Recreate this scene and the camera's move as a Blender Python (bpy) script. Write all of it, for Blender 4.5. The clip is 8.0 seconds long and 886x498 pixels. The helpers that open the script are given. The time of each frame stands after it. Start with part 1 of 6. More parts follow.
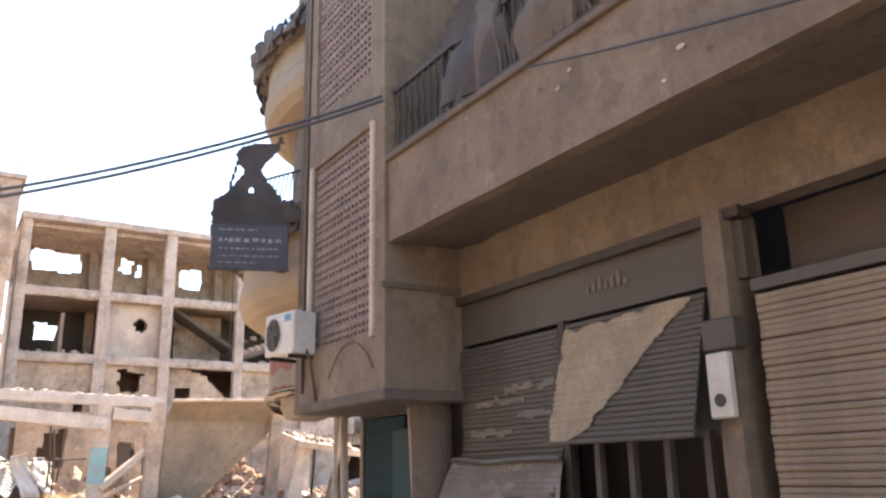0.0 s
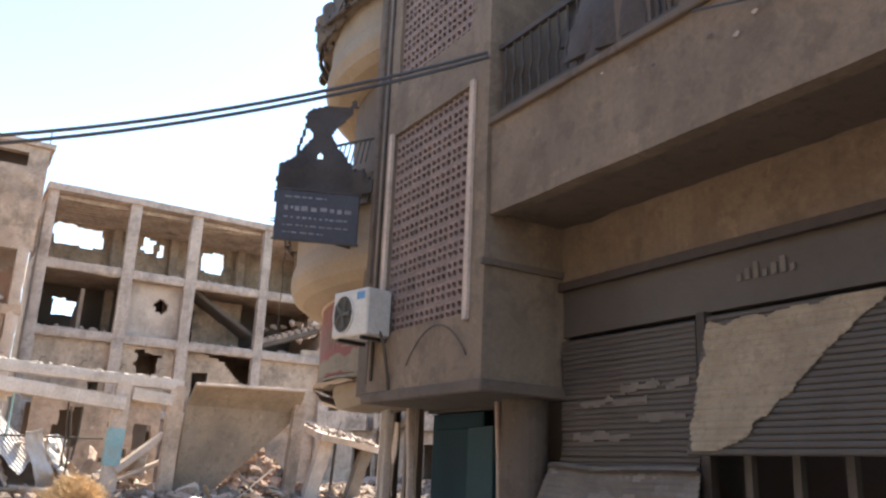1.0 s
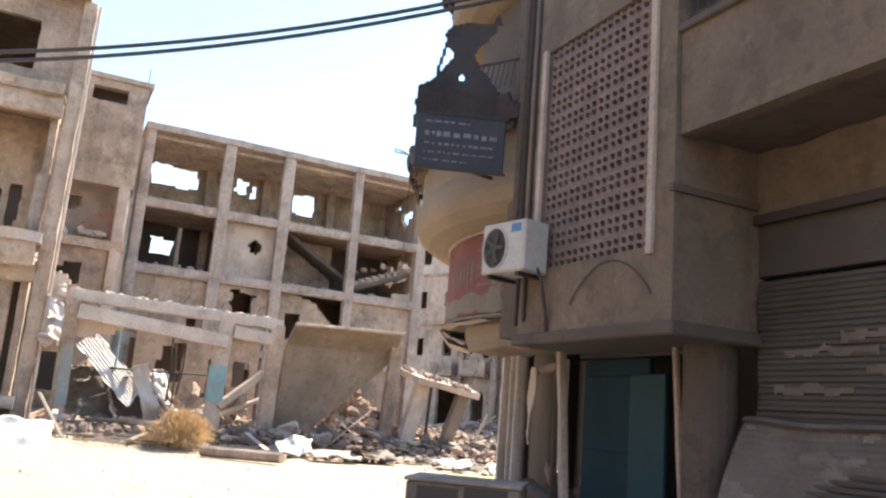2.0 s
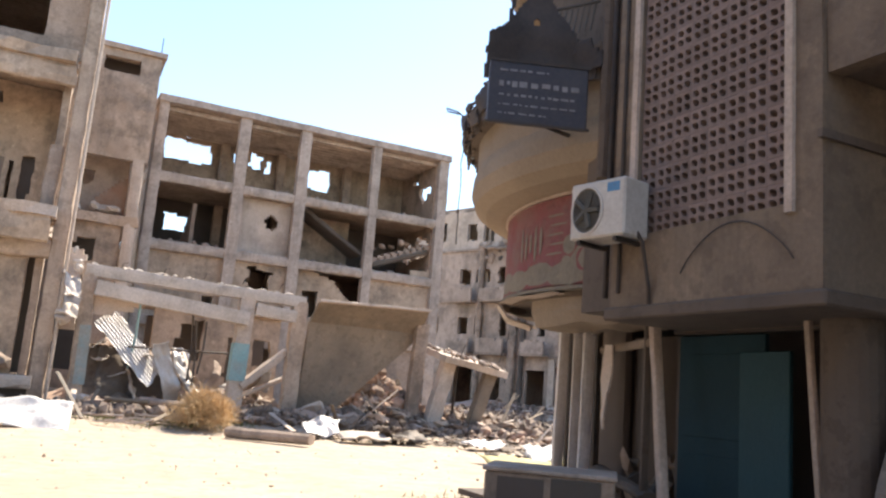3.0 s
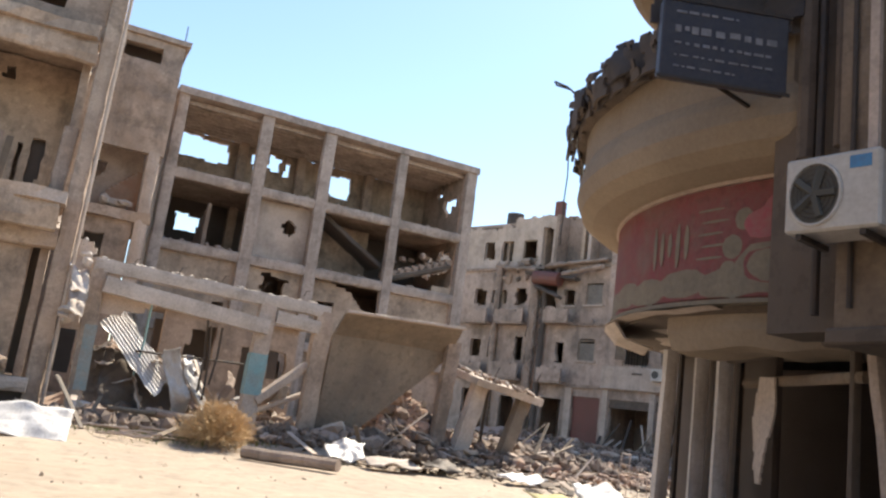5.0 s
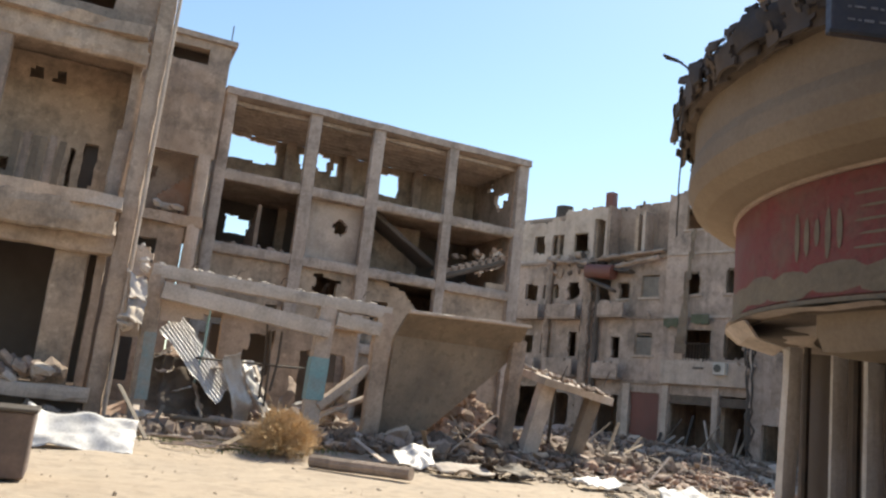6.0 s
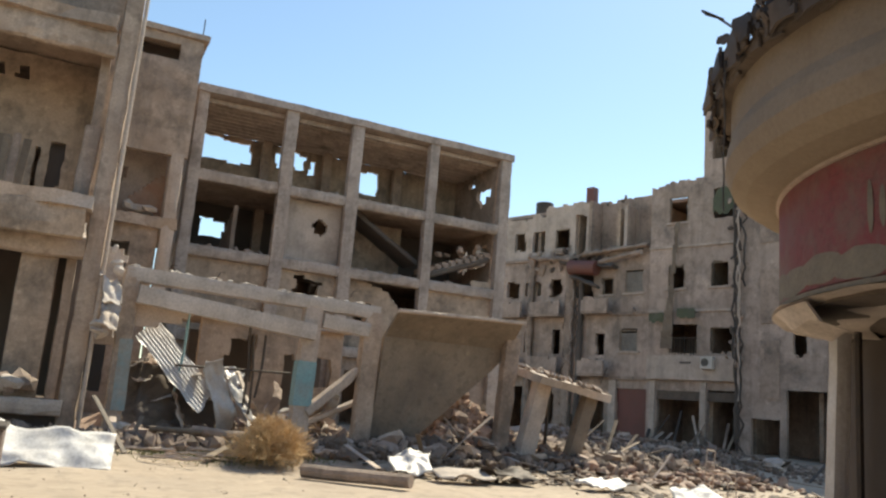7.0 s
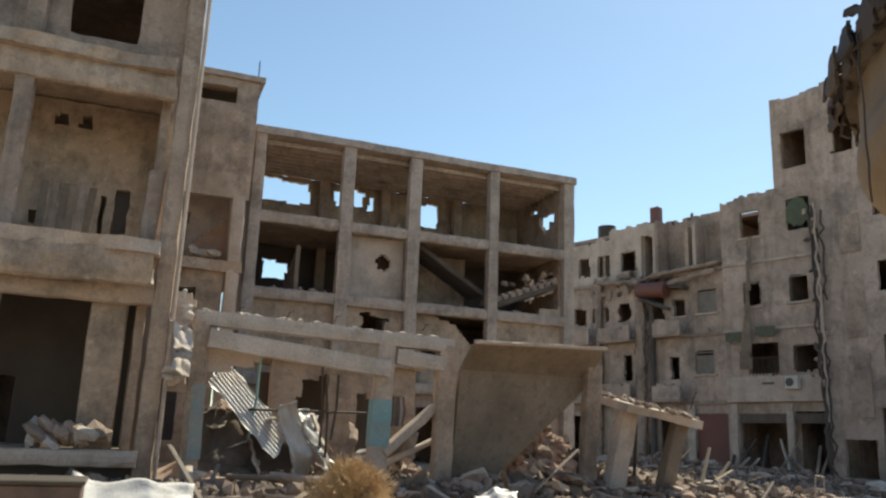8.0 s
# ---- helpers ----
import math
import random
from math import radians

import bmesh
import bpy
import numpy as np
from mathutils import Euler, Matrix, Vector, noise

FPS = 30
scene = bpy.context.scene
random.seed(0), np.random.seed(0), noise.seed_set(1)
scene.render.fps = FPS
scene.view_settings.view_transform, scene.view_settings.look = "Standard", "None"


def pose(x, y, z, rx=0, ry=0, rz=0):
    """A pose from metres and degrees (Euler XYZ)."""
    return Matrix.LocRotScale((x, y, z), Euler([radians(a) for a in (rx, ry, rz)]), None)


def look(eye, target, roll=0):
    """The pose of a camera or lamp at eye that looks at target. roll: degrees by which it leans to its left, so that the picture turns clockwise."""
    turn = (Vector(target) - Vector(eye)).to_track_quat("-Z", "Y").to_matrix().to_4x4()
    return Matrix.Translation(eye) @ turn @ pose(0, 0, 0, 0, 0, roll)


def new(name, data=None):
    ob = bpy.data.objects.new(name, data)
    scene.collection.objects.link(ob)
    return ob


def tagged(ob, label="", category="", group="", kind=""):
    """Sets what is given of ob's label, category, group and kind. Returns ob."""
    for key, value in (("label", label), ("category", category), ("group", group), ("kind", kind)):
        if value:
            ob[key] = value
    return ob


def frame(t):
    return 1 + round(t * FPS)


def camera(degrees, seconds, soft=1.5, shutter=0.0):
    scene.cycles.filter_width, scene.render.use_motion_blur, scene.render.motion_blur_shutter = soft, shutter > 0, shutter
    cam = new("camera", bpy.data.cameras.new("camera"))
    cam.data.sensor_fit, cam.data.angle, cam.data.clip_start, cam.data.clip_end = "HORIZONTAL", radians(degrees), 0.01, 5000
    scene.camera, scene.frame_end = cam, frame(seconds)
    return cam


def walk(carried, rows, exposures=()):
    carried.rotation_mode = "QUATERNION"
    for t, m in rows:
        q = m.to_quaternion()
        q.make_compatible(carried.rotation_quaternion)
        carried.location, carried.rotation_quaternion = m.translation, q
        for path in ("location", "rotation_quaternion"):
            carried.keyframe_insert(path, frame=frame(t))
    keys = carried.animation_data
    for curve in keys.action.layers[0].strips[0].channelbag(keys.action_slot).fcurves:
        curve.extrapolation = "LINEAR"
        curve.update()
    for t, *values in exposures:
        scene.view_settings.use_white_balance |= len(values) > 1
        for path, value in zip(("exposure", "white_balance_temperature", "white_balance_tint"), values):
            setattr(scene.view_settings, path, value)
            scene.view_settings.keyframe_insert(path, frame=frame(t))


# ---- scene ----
cam = camera(57.0, 8.0, soft=2.4)
PATH = [
    (0, (1.161, 1.183, 1.474), (2.182, 2.821, 2.0), -1.1),
    (0.5, (1.086, 1.83, 1.51), (2.084, 3.505, 1.955), 4.1),
    (1, (0.939, 2.489, 1.458), (1.936, 4.139, 1.99), 2.5),
    (1.5, (0.742, 3.069, 1.451), (1.629, 4.807, 1.891), 7.4),
    (2, (0.617, 3.604, 1.421), (1.477, 5.365, 1.82), 4.6),
    (3.5, (0.305, 5.35, 1.41), (1.171, 7.126, 1.723), 4.6),
    (4, (0.249, 5.932, 1.423), (1.177, 7.68, 1.713), 3.8),
    (4.5, (0.359, 6.415, 1.399), (1.294, 8.155, 1.717), 3.4),
    (5, (0.27, 6.973, 1.386), (1.122, 8.738, 1.784), 7.4),
    (6.5, (0.008, 8.452, 1.508), (0.756, 10.27, 1.875), 5.7),
    (7, (0.029, 8.974, 1.43), (0.858, 10.752, 1.82), 4.6),
    (7.5, (-0.023, 9.459, 1.453), (0.728, 11.26, 1.895), 5.3),
    (8, (-0.04, 9.82, 1.425), (0.656, 11.637, 1.888), 2.2),
]
walk(cam, [(t, look(eye, target, roll)) for t, eye, target, roll in PATH],
     exposures=[(0.0, 2.25, 7500, 12), (0.5, 1.92, 7200, 9), (1.5, 1.66, 7000, 7), (3.5, 1.18, 7000, 9), (5.0, 0.90, 6950, 7), (6.5, 0.56, 6950, 2), (7.5, 0.42, 7350, 0), (8.0, 0.29, 7150, -1)])

# ---- sky and sun ----
SUN_AZ, SUN_EL = radians(60), radians(52)      # from +y towards +x, and above the horizon
world = bpy.data.worlds.new("World")
scene.world = world
world.use_nodes = True
wn = world.node_tree
sky = wn.nodes.new("ShaderNodeTexSky")
sky.sky_type = "NISHITA"
sky.sun_disc = False
sky.sun_elevation, sky.sun_rotation = SUN_EL, SUN_AZ
sky.dust_density, sky.air_density, sky.ozone_density = 0.3, 1.0, 2.5
wn.nodes["Background"].inputs["Strength"].default_value = 0.15
wn.links.new(sky.outputs[0], wn.nodes["Background"].inputs["Color"])
sun_dir = Vector((math.sin(SUN_AZ) * math.cos(SUN_EL), math.cos(SUN_AZ) * math.cos(SUN_EL), math.sin(SUN_EL)))
sun = new("sun", bpy.data.lights.new("sun", "SUN"))
sun.data.energy, sun.data.angle, sun.data.color = 4.9, radians(0.6), (1.0, 0.94, 0.84)
sun.matrix_world = look(sun_dir * 60, (0, 0, 0))


# ---- materials ----
def material(name, base, second=None, rough=0.9, scale=1.2, grain=22.0, bump=0.35, stain=0.35, streak=0.0, metal=0.0, spread=0.0, dirt=(0.12, 0.10, 0.08)):
    """Two scales of colour variation, stains, vertical streaks and fine relief."""
    m = bpy.data.materials.new(name)
    m.use_nodes = True
    nt = m.node_tree
    N, L = nt.nodes, nt.links
    bsdf = N["Principled BSDF"]
    bsdf.inputs["Metallic"].default_value = metal
    co = N.new("ShaderNodeTexCoord")

    def noise_tex(sc, detail, rough_in=0.6, vec=None):
        n = N.new("ShaderNodeTexNoise")
        n.inputs["Scale"].default_value, n.inputs["Detail"].default_value, n.inputs["Roughness"].default_value = sc, detail, rough_in
        L.new(vec or co.outputs["Object"], n.inputs["Vector"])
        return n.outputs["Fac"]

    def ramp(fac, lo, hi):
        r = N.new("ShaderNodeMapRange")
        r.inputs["From Min"].default_value, r.inputs["From Max"].default_value = lo, hi
        L.new(fac, r.inputs["Value"])
        return r.outputs["Result"]

    def mix(fac, a, b, blend="MIX"):
        x = N.new("ShaderNodeMix")
        x.data_type, x.blend_type = "RGBA", blend
        for sock, v in ((x.inputs[0], fac), (x.inputs[6], a), (x.inputs[7], b)):
            if isinstance(v, (tuple, float, int)):
                sock.default_value = (*v, 1.0) if isinstance(v, tuple) else v
            else:
                L.new(v, sock)
        return x.outputs[2]

    second = second or tuple(c * 0.72 for c in base)
    base, second, dirt = [(r, g * 0.96, b * 0.975) for r, g, b in (base, second, dirt)]
    large, fine = noise_tex(scale, 5), noise_tex(grain, 6, 0.7)
    col = mix(ramp(large, 0.35, 0.68), base, second)
    col = mix(ramp(fine, 0.3, 0.75), col, mix(0.45, col, dirt), "MIX")
    if stain > 0.4:
        chips = N.new("ShaderNodeMath")
        chips.operation = "MULTIPLY"
        L.new(ramp(noise_tex(scale * 5.5, 4, 0.65), 0.53, 0.60), chips.inputs[0])
        chips.inputs[1].default_value = 0.42
        col = mix(chips.outputs[0], col, tuple(0.62 * c for c in second))
        pale = N.new("ShaderNodeMath")
        pale.operation = "MULTIPLY"
        L.new(ramp(noise_tex(scale * 3.1 + 1.0, 5, 0.7), 0.60, 0.66), pale.inputs[0])
        pale.inputs[1].default_value = 0.30
        col = mix(pale.outputs[0], col, tuple(min(0.8, 1.35 * c) for c in base))
    if stain:
        s = N.new("ShaderNodeMath")
        s.operation = "MULTIPLY"
        L.new(ramp(noise_tex(scale * 0.55 + 0.2, 9, 0.72), 0.49, 0.66), s.inputs[0])
        s.inputs[1].default_value = stain
        col = mix(s.outputs[0], col, dirt)
    if streak:
        mp = N.new("ShaderNodeMapping")
        mp.inputs["Scale"].default_value = (1.1, 1.1, 0.13)
        L.new(co.outputs["Object"], mp.inputs["Vector"])
        s = N.new("ShaderNodeMath")
        s.operation = "MULTIPLY"
        L.new(ramp(noise_tex(1.5, 8, 0.72, mp.outputs[0]), 0.5, 0.72), s.inputs[0])
        s.inputs[1].default_value = streak
        col = mix(s.outputs[0], col, dirt)
    if spread:
        info = N.new("ShaderNodeObjectInfo")
        hsv = N.new("ShaderNodeHueSaturation")
        L.new(col, hsv.inputs["Color"])
        r = N.new("ShaderNodeMapRange")
        r.inputs["To Min"].default_value, r.inputs["To Max"].default_value = 1 - spread, 1 + spread
        L.new(info.outputs["Random"], r.inputs["Value"])
        L.new(r.outputs["Result"], hsv.inputs["Value"])
        col = hsv.outputs["Color"]
    L.new(col, bsdf.inputs["Base Color"])
    rr = N.new("ShaderNodeMapRange")
    rr.inputs["To Min"].default_value, rr.inputs["To Max"].default_value = max(0.05, rough - 0.12), min(1.0, rough + 0.08)
    L.new(fine, rr.inputs["Value"])
    L.new(rr.outputs["Result"], bsdf.inputs["Roughness"])
    if bump:
        b = N.new("ShaderNodeBump")
        b.inputs["Strength"].default_value, b.inputs["Distance"].default_value = bump, 0.03
        L.new(fine, b.inputs["Height"])
        L.new(b.outputs[0], bsdf.inputs["Normal"])
    return m


CONC = material("grey_concrete", (0.514, 0.393, 0.302), (0.362, 0.27, 0.203), streak=0.6, stain=0.75, scale=0.9)
CONC_L = material("dusty_concrete", (0.617, 0.485, 0.369), (0.412, 0.314, 0.235), streak=0.6, stain=0.75, scale=0.7)
FRAME = material("bare_frame_concrete", (0.617, 0.512, 0.428), (0.46, 0.375, 0.305), streak=0.5, stain=0.55)
PALE = material("pale_plaster", (0.677, 0.562, 0.46), (0.521, 0.424, 0.337), streak=0.35, stain=0.35)
APT = material("apartment_render", (0.618, 0.484, 0.391), (0.443, 0.342, 0.267), streak=0.6, stain=0.7, scale=0.5)
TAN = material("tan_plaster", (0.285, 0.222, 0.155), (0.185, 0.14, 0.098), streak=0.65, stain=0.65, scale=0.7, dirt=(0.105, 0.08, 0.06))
# Lighter copy of TAN; light bounced off the road is in this colour.
DRUM = material("bounce_lit_plaster", (0.35, 0.285, 0.205), (0.275, 0.222, 0.16), streak=0.3, stain=0.35, scale=0.8, dirt=(0.17, 0.13, 0.09))
# Darker tan for undersides, recesses, backs and some broken pieces.
TAN_D = material("darker_tan_plaster", (0.155, 0.119, 0.0886), (0.109, 0.0836, 0.064), streak=0.5, stain=0.5, scale=1.1)
INFILL = material("infill_render", (0.617, 0.474, 0.342), (0.447, 0.341, 0.246), streak=0.6, stain=0.75, scale=0.8)
# Dark stand-in for the shade inside rooms; also colours real soot and charring.
SOOT_SHADE = material("soot_and_shade_dark", (0.125, 0.102, 0.0871), (0.0763, 0.0632, 0.0554), stain=0.4, scale=0.8)
WHITE = material("white_painted_concrete", (0.719, 0.632, 0.544), (0.567, 0.49, 0.406), streak=0.3, stain=0.35)
TURQ = material("turquoise_paint", (0.19, 0.40, 0.43), (0.27, 0.43, 0.44), rough=0.7, stain=0.45, scale=3.0, dirt=(0.25, 0.24, 0.2))
TURQ_W = material("worn_turquoise_paint", (0.20, 0.31, 0.33), (0.33, 0.33, 0.30), rough=0.8, stain=0.6, scale=3.0, dirt=(0.25, 0.22, 0.18))
TEAL = material("teal_door_paint", (0.004, 0.036, 0.05), (0.003, 0.026, 0.037), rough=0.85, stain=0.15, streak=0.15, dirt=(0.008, 0.035, 0.045))
AWNG = material("dull_green_awning", (0.10, 0.125, 0.065), (0.075, 0.09, 0.05), rough=0.8, stain=0.4, scale=3.0)
DUST = material("dusty_road", (0.47, 0.385, 0.285), (0.37, 0.305, 0.23), scale=0.5, grain=7.0, bump=0.6, stain=0.55, dirt=(0.3, 0.235, 0.17))
RUBBLE = material("rubble_stone", (0.397, 0.301, 0.238), (0.28, 0.209, 0.163), scale=2.0, stain=0.2, spread=0.35)
BRICK = material("red_brick_rubble", (0.36, 0.20, 0.13), (0.42, 0.30, 0.22), scale=3.0, stain=0.2, spread=0.3)
STEEL = material("galvanised_sheet", (0.62, 0.62, 0.61), (0.48, 0.47, 0.45), rough=0.55, metal=0.35, stain=0.2, scale=2.0, dirt=(0.3, 0.25, 0.2))
SHUT = material("grey_shutter_metal", (0.113, 0.0984, 0.082), (0.084, 0.0722, 0.0599), rough=0.6, metal=0.25, stain=0.4, scale=1.6, streak=0.3)
SHUT_T = material("tan_shutter_metal", (0.33, 0.25, 0.165), (0.25, 0.185, 0.125), rough=0.65, metal=0.05, stain=0.4, scale=1.2, streak=0.3)
PEEL = material("peeled_cream_paint", (0.43, 0.345, 0.225), (0.33, 0.26, 0.165), rough=0.75, stain=0.45, scale=3.0, dirt=(0.2, 0.155, 0.11))
SCUFF = material("scuffed_bare_paint", (0.22, 0.19, 0.15), (0.15, 0.13, 0.105), rough=0.75, stain=0.4, scale=4.0)
IRON = material("dark_iron", (0.05, 0.047, 0.045), (0.09, 0.065, 0.05), rough=0.65, metal=0.5, stain=0.3, scale=5.0)
BURNT = material("burnt_sheet", (0.036, 0.033, 0.036), (0.065, 0.056, 0.054), rough=0.85, stain=0.3, scale=3.0)
POLE = material("pale_grey_paint", (0.74, 0.74, 0.72), (0.6, 0.59, 0.56), rough=0.6, stain=0.3, streak=0.3, scale=2.0, dirt=(0.3, 0.27, 0.23))
SIGNB = material("black_sign_face", (0.022, 0.022, 0.04), (0.035, 0.033, 0.05), rough=0.5, stain=0.3, scale=4.0, dirt=(0.1, 0.09, 0.08))
SIGNR = material("faded_red_sign", (0.23, 0.028, 0.036), (0.2, 0.06, 0.055), rough=0.6, stain=0.6, scale=2.2, dirt=(0.2, 0.155, 0.115))
SIGNP = material("pink_sign_patch", (0.42, 0.06, 0.09), (0.34, 0.09, 0.10), rough=0.6, stain=0.4, scale=5.0, dirt=(0.3, 0.25, 0.2))
SIGNC = material("dusty_cream_print", (0.27, 0.235, 0.165), (0.21, 0.18, 0.13), rough=0.7, stain=0.4, scale=5.0)
INK = material("pale_lettering", (0.34, 0.34, 0.35), (0.2, 0.2, 0.22), rough=0.7, stain=0.3, scale=9.0)
ACW = material("white_appliance_paint", (0.68, 0.66, 0.60), (0.58, 0.56, 0.50), rough=0.45, stain=0.35, bump=0.05, dirt=(0.3, 0.26, 0.2))
ACD = material("dark_fan_grille", (0.10, 0.10, 0.085), rough=0.7, stain=0.2)
BLUE = material("blue_sticker", (0.06, 0.26, 0.52), (0.09, 0.30, 0.52), rough=0.4, stain=0.15, scale=12.0)
WOOD = material("weathered_wood", (0.32, 0.25, 0.175), (0.24, 0.185, 0.13), stain=0.35, scale=3.0, spread=0.25)
BUSHM = material("dry_brown_brush", (0.72, 0.52, 0.28), (0.58, 0.40, 0.20), stain=0.0, scale=5.0, bump=0.0)
GREEN = material("green_weeds", (0.13, 0.17, 0.04), (0.20, 0.20, 0.06), stain=0.0, scale=4.0, bump=0.0)
REDSH = material("dark_red_shutter", (0.20, 0.055, 0.04), (0.16, 0.05, 0.035), rough=0.6, stain=0.35)
RUBBER = material("black_cable", (0.045, 0.05, 0.06), rough=0.6, stain=0.0, bump=0.0)
CAMO = material("patchy_painted_box", (0.23, 0.17, 0.145), (0.12, 0.095, 0.085), stain=0.4, scale=3.5, rough=0.75)
SHUTP = material("scuffed_grey_sheet", (0.30, 0.27, 0.23), (0.2, 0.18, 0.15), rough=0.7, stain=0.4, scale=2.5)
CLOTH = material("white_plastic_sheet", (0.74, 0.73, 0.71), (0.62, 0.60, 0.56), rough=0.6, stain=0.15, scale=2.0)
TARP = material("yellow_tarp", (0.50, 0.43, 0.13), (0.40, 0.36, 0.14), rough=0.7, stain=0.3, scale=2.5)


# ---- building blocks ----
def mesh_of(name, bm, mat):
    me = bpy.data.meshes.new(name)
    bmesh.ops.recalc_face_normals(bm, faces=bm.faces[:])
    bm.to_mesh(me)
    bm.free()
    me.materials.append(mat)
    return me


def thing(name, loc, label, category, group="", kind=""):
    e = new(name)
    e.empty_display_size = 0.1
    e.location = loc
    return tagged(e, label, category, group, kind)


def part(name, bm, mat, parent, label=""):
    """A bmesh in world coordinates as one mesh under a thing or a part."""
    ob = new(name, bm if isinstance(bm, bpy.types.Mesh) else mesh_of(name, bm, mat))
    ob.parent = parent
    if parent.type == "EMPTY":
        ob.matrix_parent_inverse = Matrix.Translation(-parent.location)
    return tagged(ob, label)


def solo(name, bm, mat, label, category, group="", kind=""):
    return tagged(new(name, mesh_of(name, bm, mat)), label, category, group, kind)


def box(bm, lo, hi, m=None, bevel=0.0):
    """An axis-aligned box, turned by m."""
    x0, y0, z0 = lo
    x1, y1, z1 = hi
    vs = [bm.verts.new((x, y, z)) for x in (x0, x1) for y in (y0, y1) for z in (z0, z1)]
    fs = [bm.faces.new([vs[i] for i in f]) for f in ((0, 1, 3, 2), (4, 6, 7, 5), (0, 4, 5, 1), (2, 3, 7, 6), (0, 2, 6, 4), (1, 5, 7, 3))]
    if bevel:
        es = list({e for f in fs for e in f.edges})
        out = bmesh.ops.bevel(bm, geom=es, offset=bevel, segments=1, affect="EDGES")
        vs = list({v for v in vs if v.is_valid} | set(out["verts"]))
    if m is not None:
        bmesh.ops.transform(bm, matrix=m, verts=vs)
    return vs


def boxed(lo, hi, m=None, bevel=0.0):
    bm = bmesh.new()
    box(bm, lo, hi, m, bevel)
    return bm


def worn_beam(a, b, w, h, seed=0, rough=0.03, step=0.3, side=None):
    """A beam of cast concrete from a to b, w wide and h high, with chipped, uneven edges."""
    a, b = Vector(a), Vector(b)
    way = (b - a).normalized()
    side = Vector(side) if side else (way.cross(Vector((0, 0, 1))) if abs(way.z) < 0.9 else Vector((1, 0, 0)))
    side.normalize()
    up = side.cross(way).normalized()
    n = max(2, int((b - a).length / step))
    bm = bmesh.new()
    ring_prev = None
    prof = [(-.5, -.5), (-.17, -.5), (.17, -.5), (.5, -.5), (.5, -.17), (.5, .17), (.5, .5), (.17, .5), (-.17, .5), (-.5, .5), (-.5, .17), (-.5, -.17)]
    for i in range(n + 1):
        p = a.lerp(b, i / n)
        ring = []
        for u, v in prof:
            corner = abs(u) == 0.5 and abs(v) == 0.5
            q = p + side * u * w + up * v * h
            d = noise.noise_vector(q * 2.3 + Vector((seed, 0, 0))) * rough
            if corner:
                q = q - (side * u + up * v) * (rough * 1.2 + rough * 3.0 * max(0, noise.noise(q * 3.1 + Vector((seed, 7, 0)))))
            ring.append(bm.verts.new(q + d))
        if ring_prev:
            for k in range(12):
                bm.faces.new((ring_prev[k], ring_prev[(k + 1) % 12], ring[(k + 1) % 12], ring[k]))
        else:
            bm.faces.new(ring[::-1])
        ring_prev = ring
    bm.faces.new(ring_prev)
    return bm


def ragged_wall(o, u, u0, u1, z0, z1, th, solid, step=0.25, jit=0.05, relief=0.02, bm=None):
    """An upright wall through o along u, th thick behind its face, present where solid(u, z); edges are uneven."""
    o, u = Vector(o), Vector(u).normalized()
    back = u.cross(Vector((0, 0, 1)))
    back = -back
    nu, nz = max(1, round((u1 - u0) / step)), max(1, round((z1 - z0) / step))
    bm = bm or bmesh.new()
    su, sz = (u1 - u0) / nu, (z1 - z0) / nz
    on = [[bool(solid(u0 + (i + .5) * su, z0 + (j + .5) * sz)) for j in range(nz)] for i in range(nu)]
    verts = {}

    def vert(i, j, k):
        if (i, j, k) not in verts:
            uu, zz = u0 + i * su, z0 + j * sz
            p = Vector((uu * 3.7 + o.x, zz * 3.7, o.y))
            inner = 0 < i < nu and 0 < j < nz
            mixed = inner and len({on[i - 1][j - 1], on[i][j - 1], on[i - 1][j], on[i][j]}) > 1
            d = noise.noise_vector(p)
            f = jit if mixed or j == nz else 0.0
            q = o + u * (uu + d.x * f) + Vector((0, 0, zz + d.y * f)) + back * (k * th + noise.noise(p * 0.6) * relief)
            verts[i, j, k] = bm.verts.new(q)
        return verts[i, j, k]

    def is_on(i, j):
        return 0 <= i < nu and 0 <= j < nz and on[i][j]

    for i in range(nu):
        for j in range(nz):
            if not on[i][j]:
                continue
            bm.faces.new([vert(*c, 0) for c in ((i, j), (i + 1, j), (i + 1, j + 1), (i, j + 1))])
            bm.faces.new([vert(*c, 1) for c in ((i, j), (i, j + 1), (i + 1, j + 1), (i + 1, j))])
            for di, dj, c0, c1 in ((-1, 0, (i, j), (i, j + 1)), (1, 0, (i + 1, j), (i + 1, j + 1)), (0, -1, (i, j), (i + 1, j)), (0, 1, (i, j + 1), (i + 1, j + 1))):
                if not is_on(i + di, j + dj):
                    bm.faces.new([vert(*c0, 0), vert(*c1, 0), vert(*c1, 1), vert(*c0, 1)])
    return bm


def rects(*holes, edge=0.0):
    """solid() with rectangular openings (u0, u1, z0, z1), whose edges wander by edge."""
    def solid(u, z):
        a, b = noise.noise(Vector((u * 1.9, z * 1.9, 3))) * edge, noise.noise(Vector((u * 1.7, z * 1.7, 9))) * edge
        return not any(p < u + a < q and r < z + b < s for p, q, r, s in holes)
    return solid


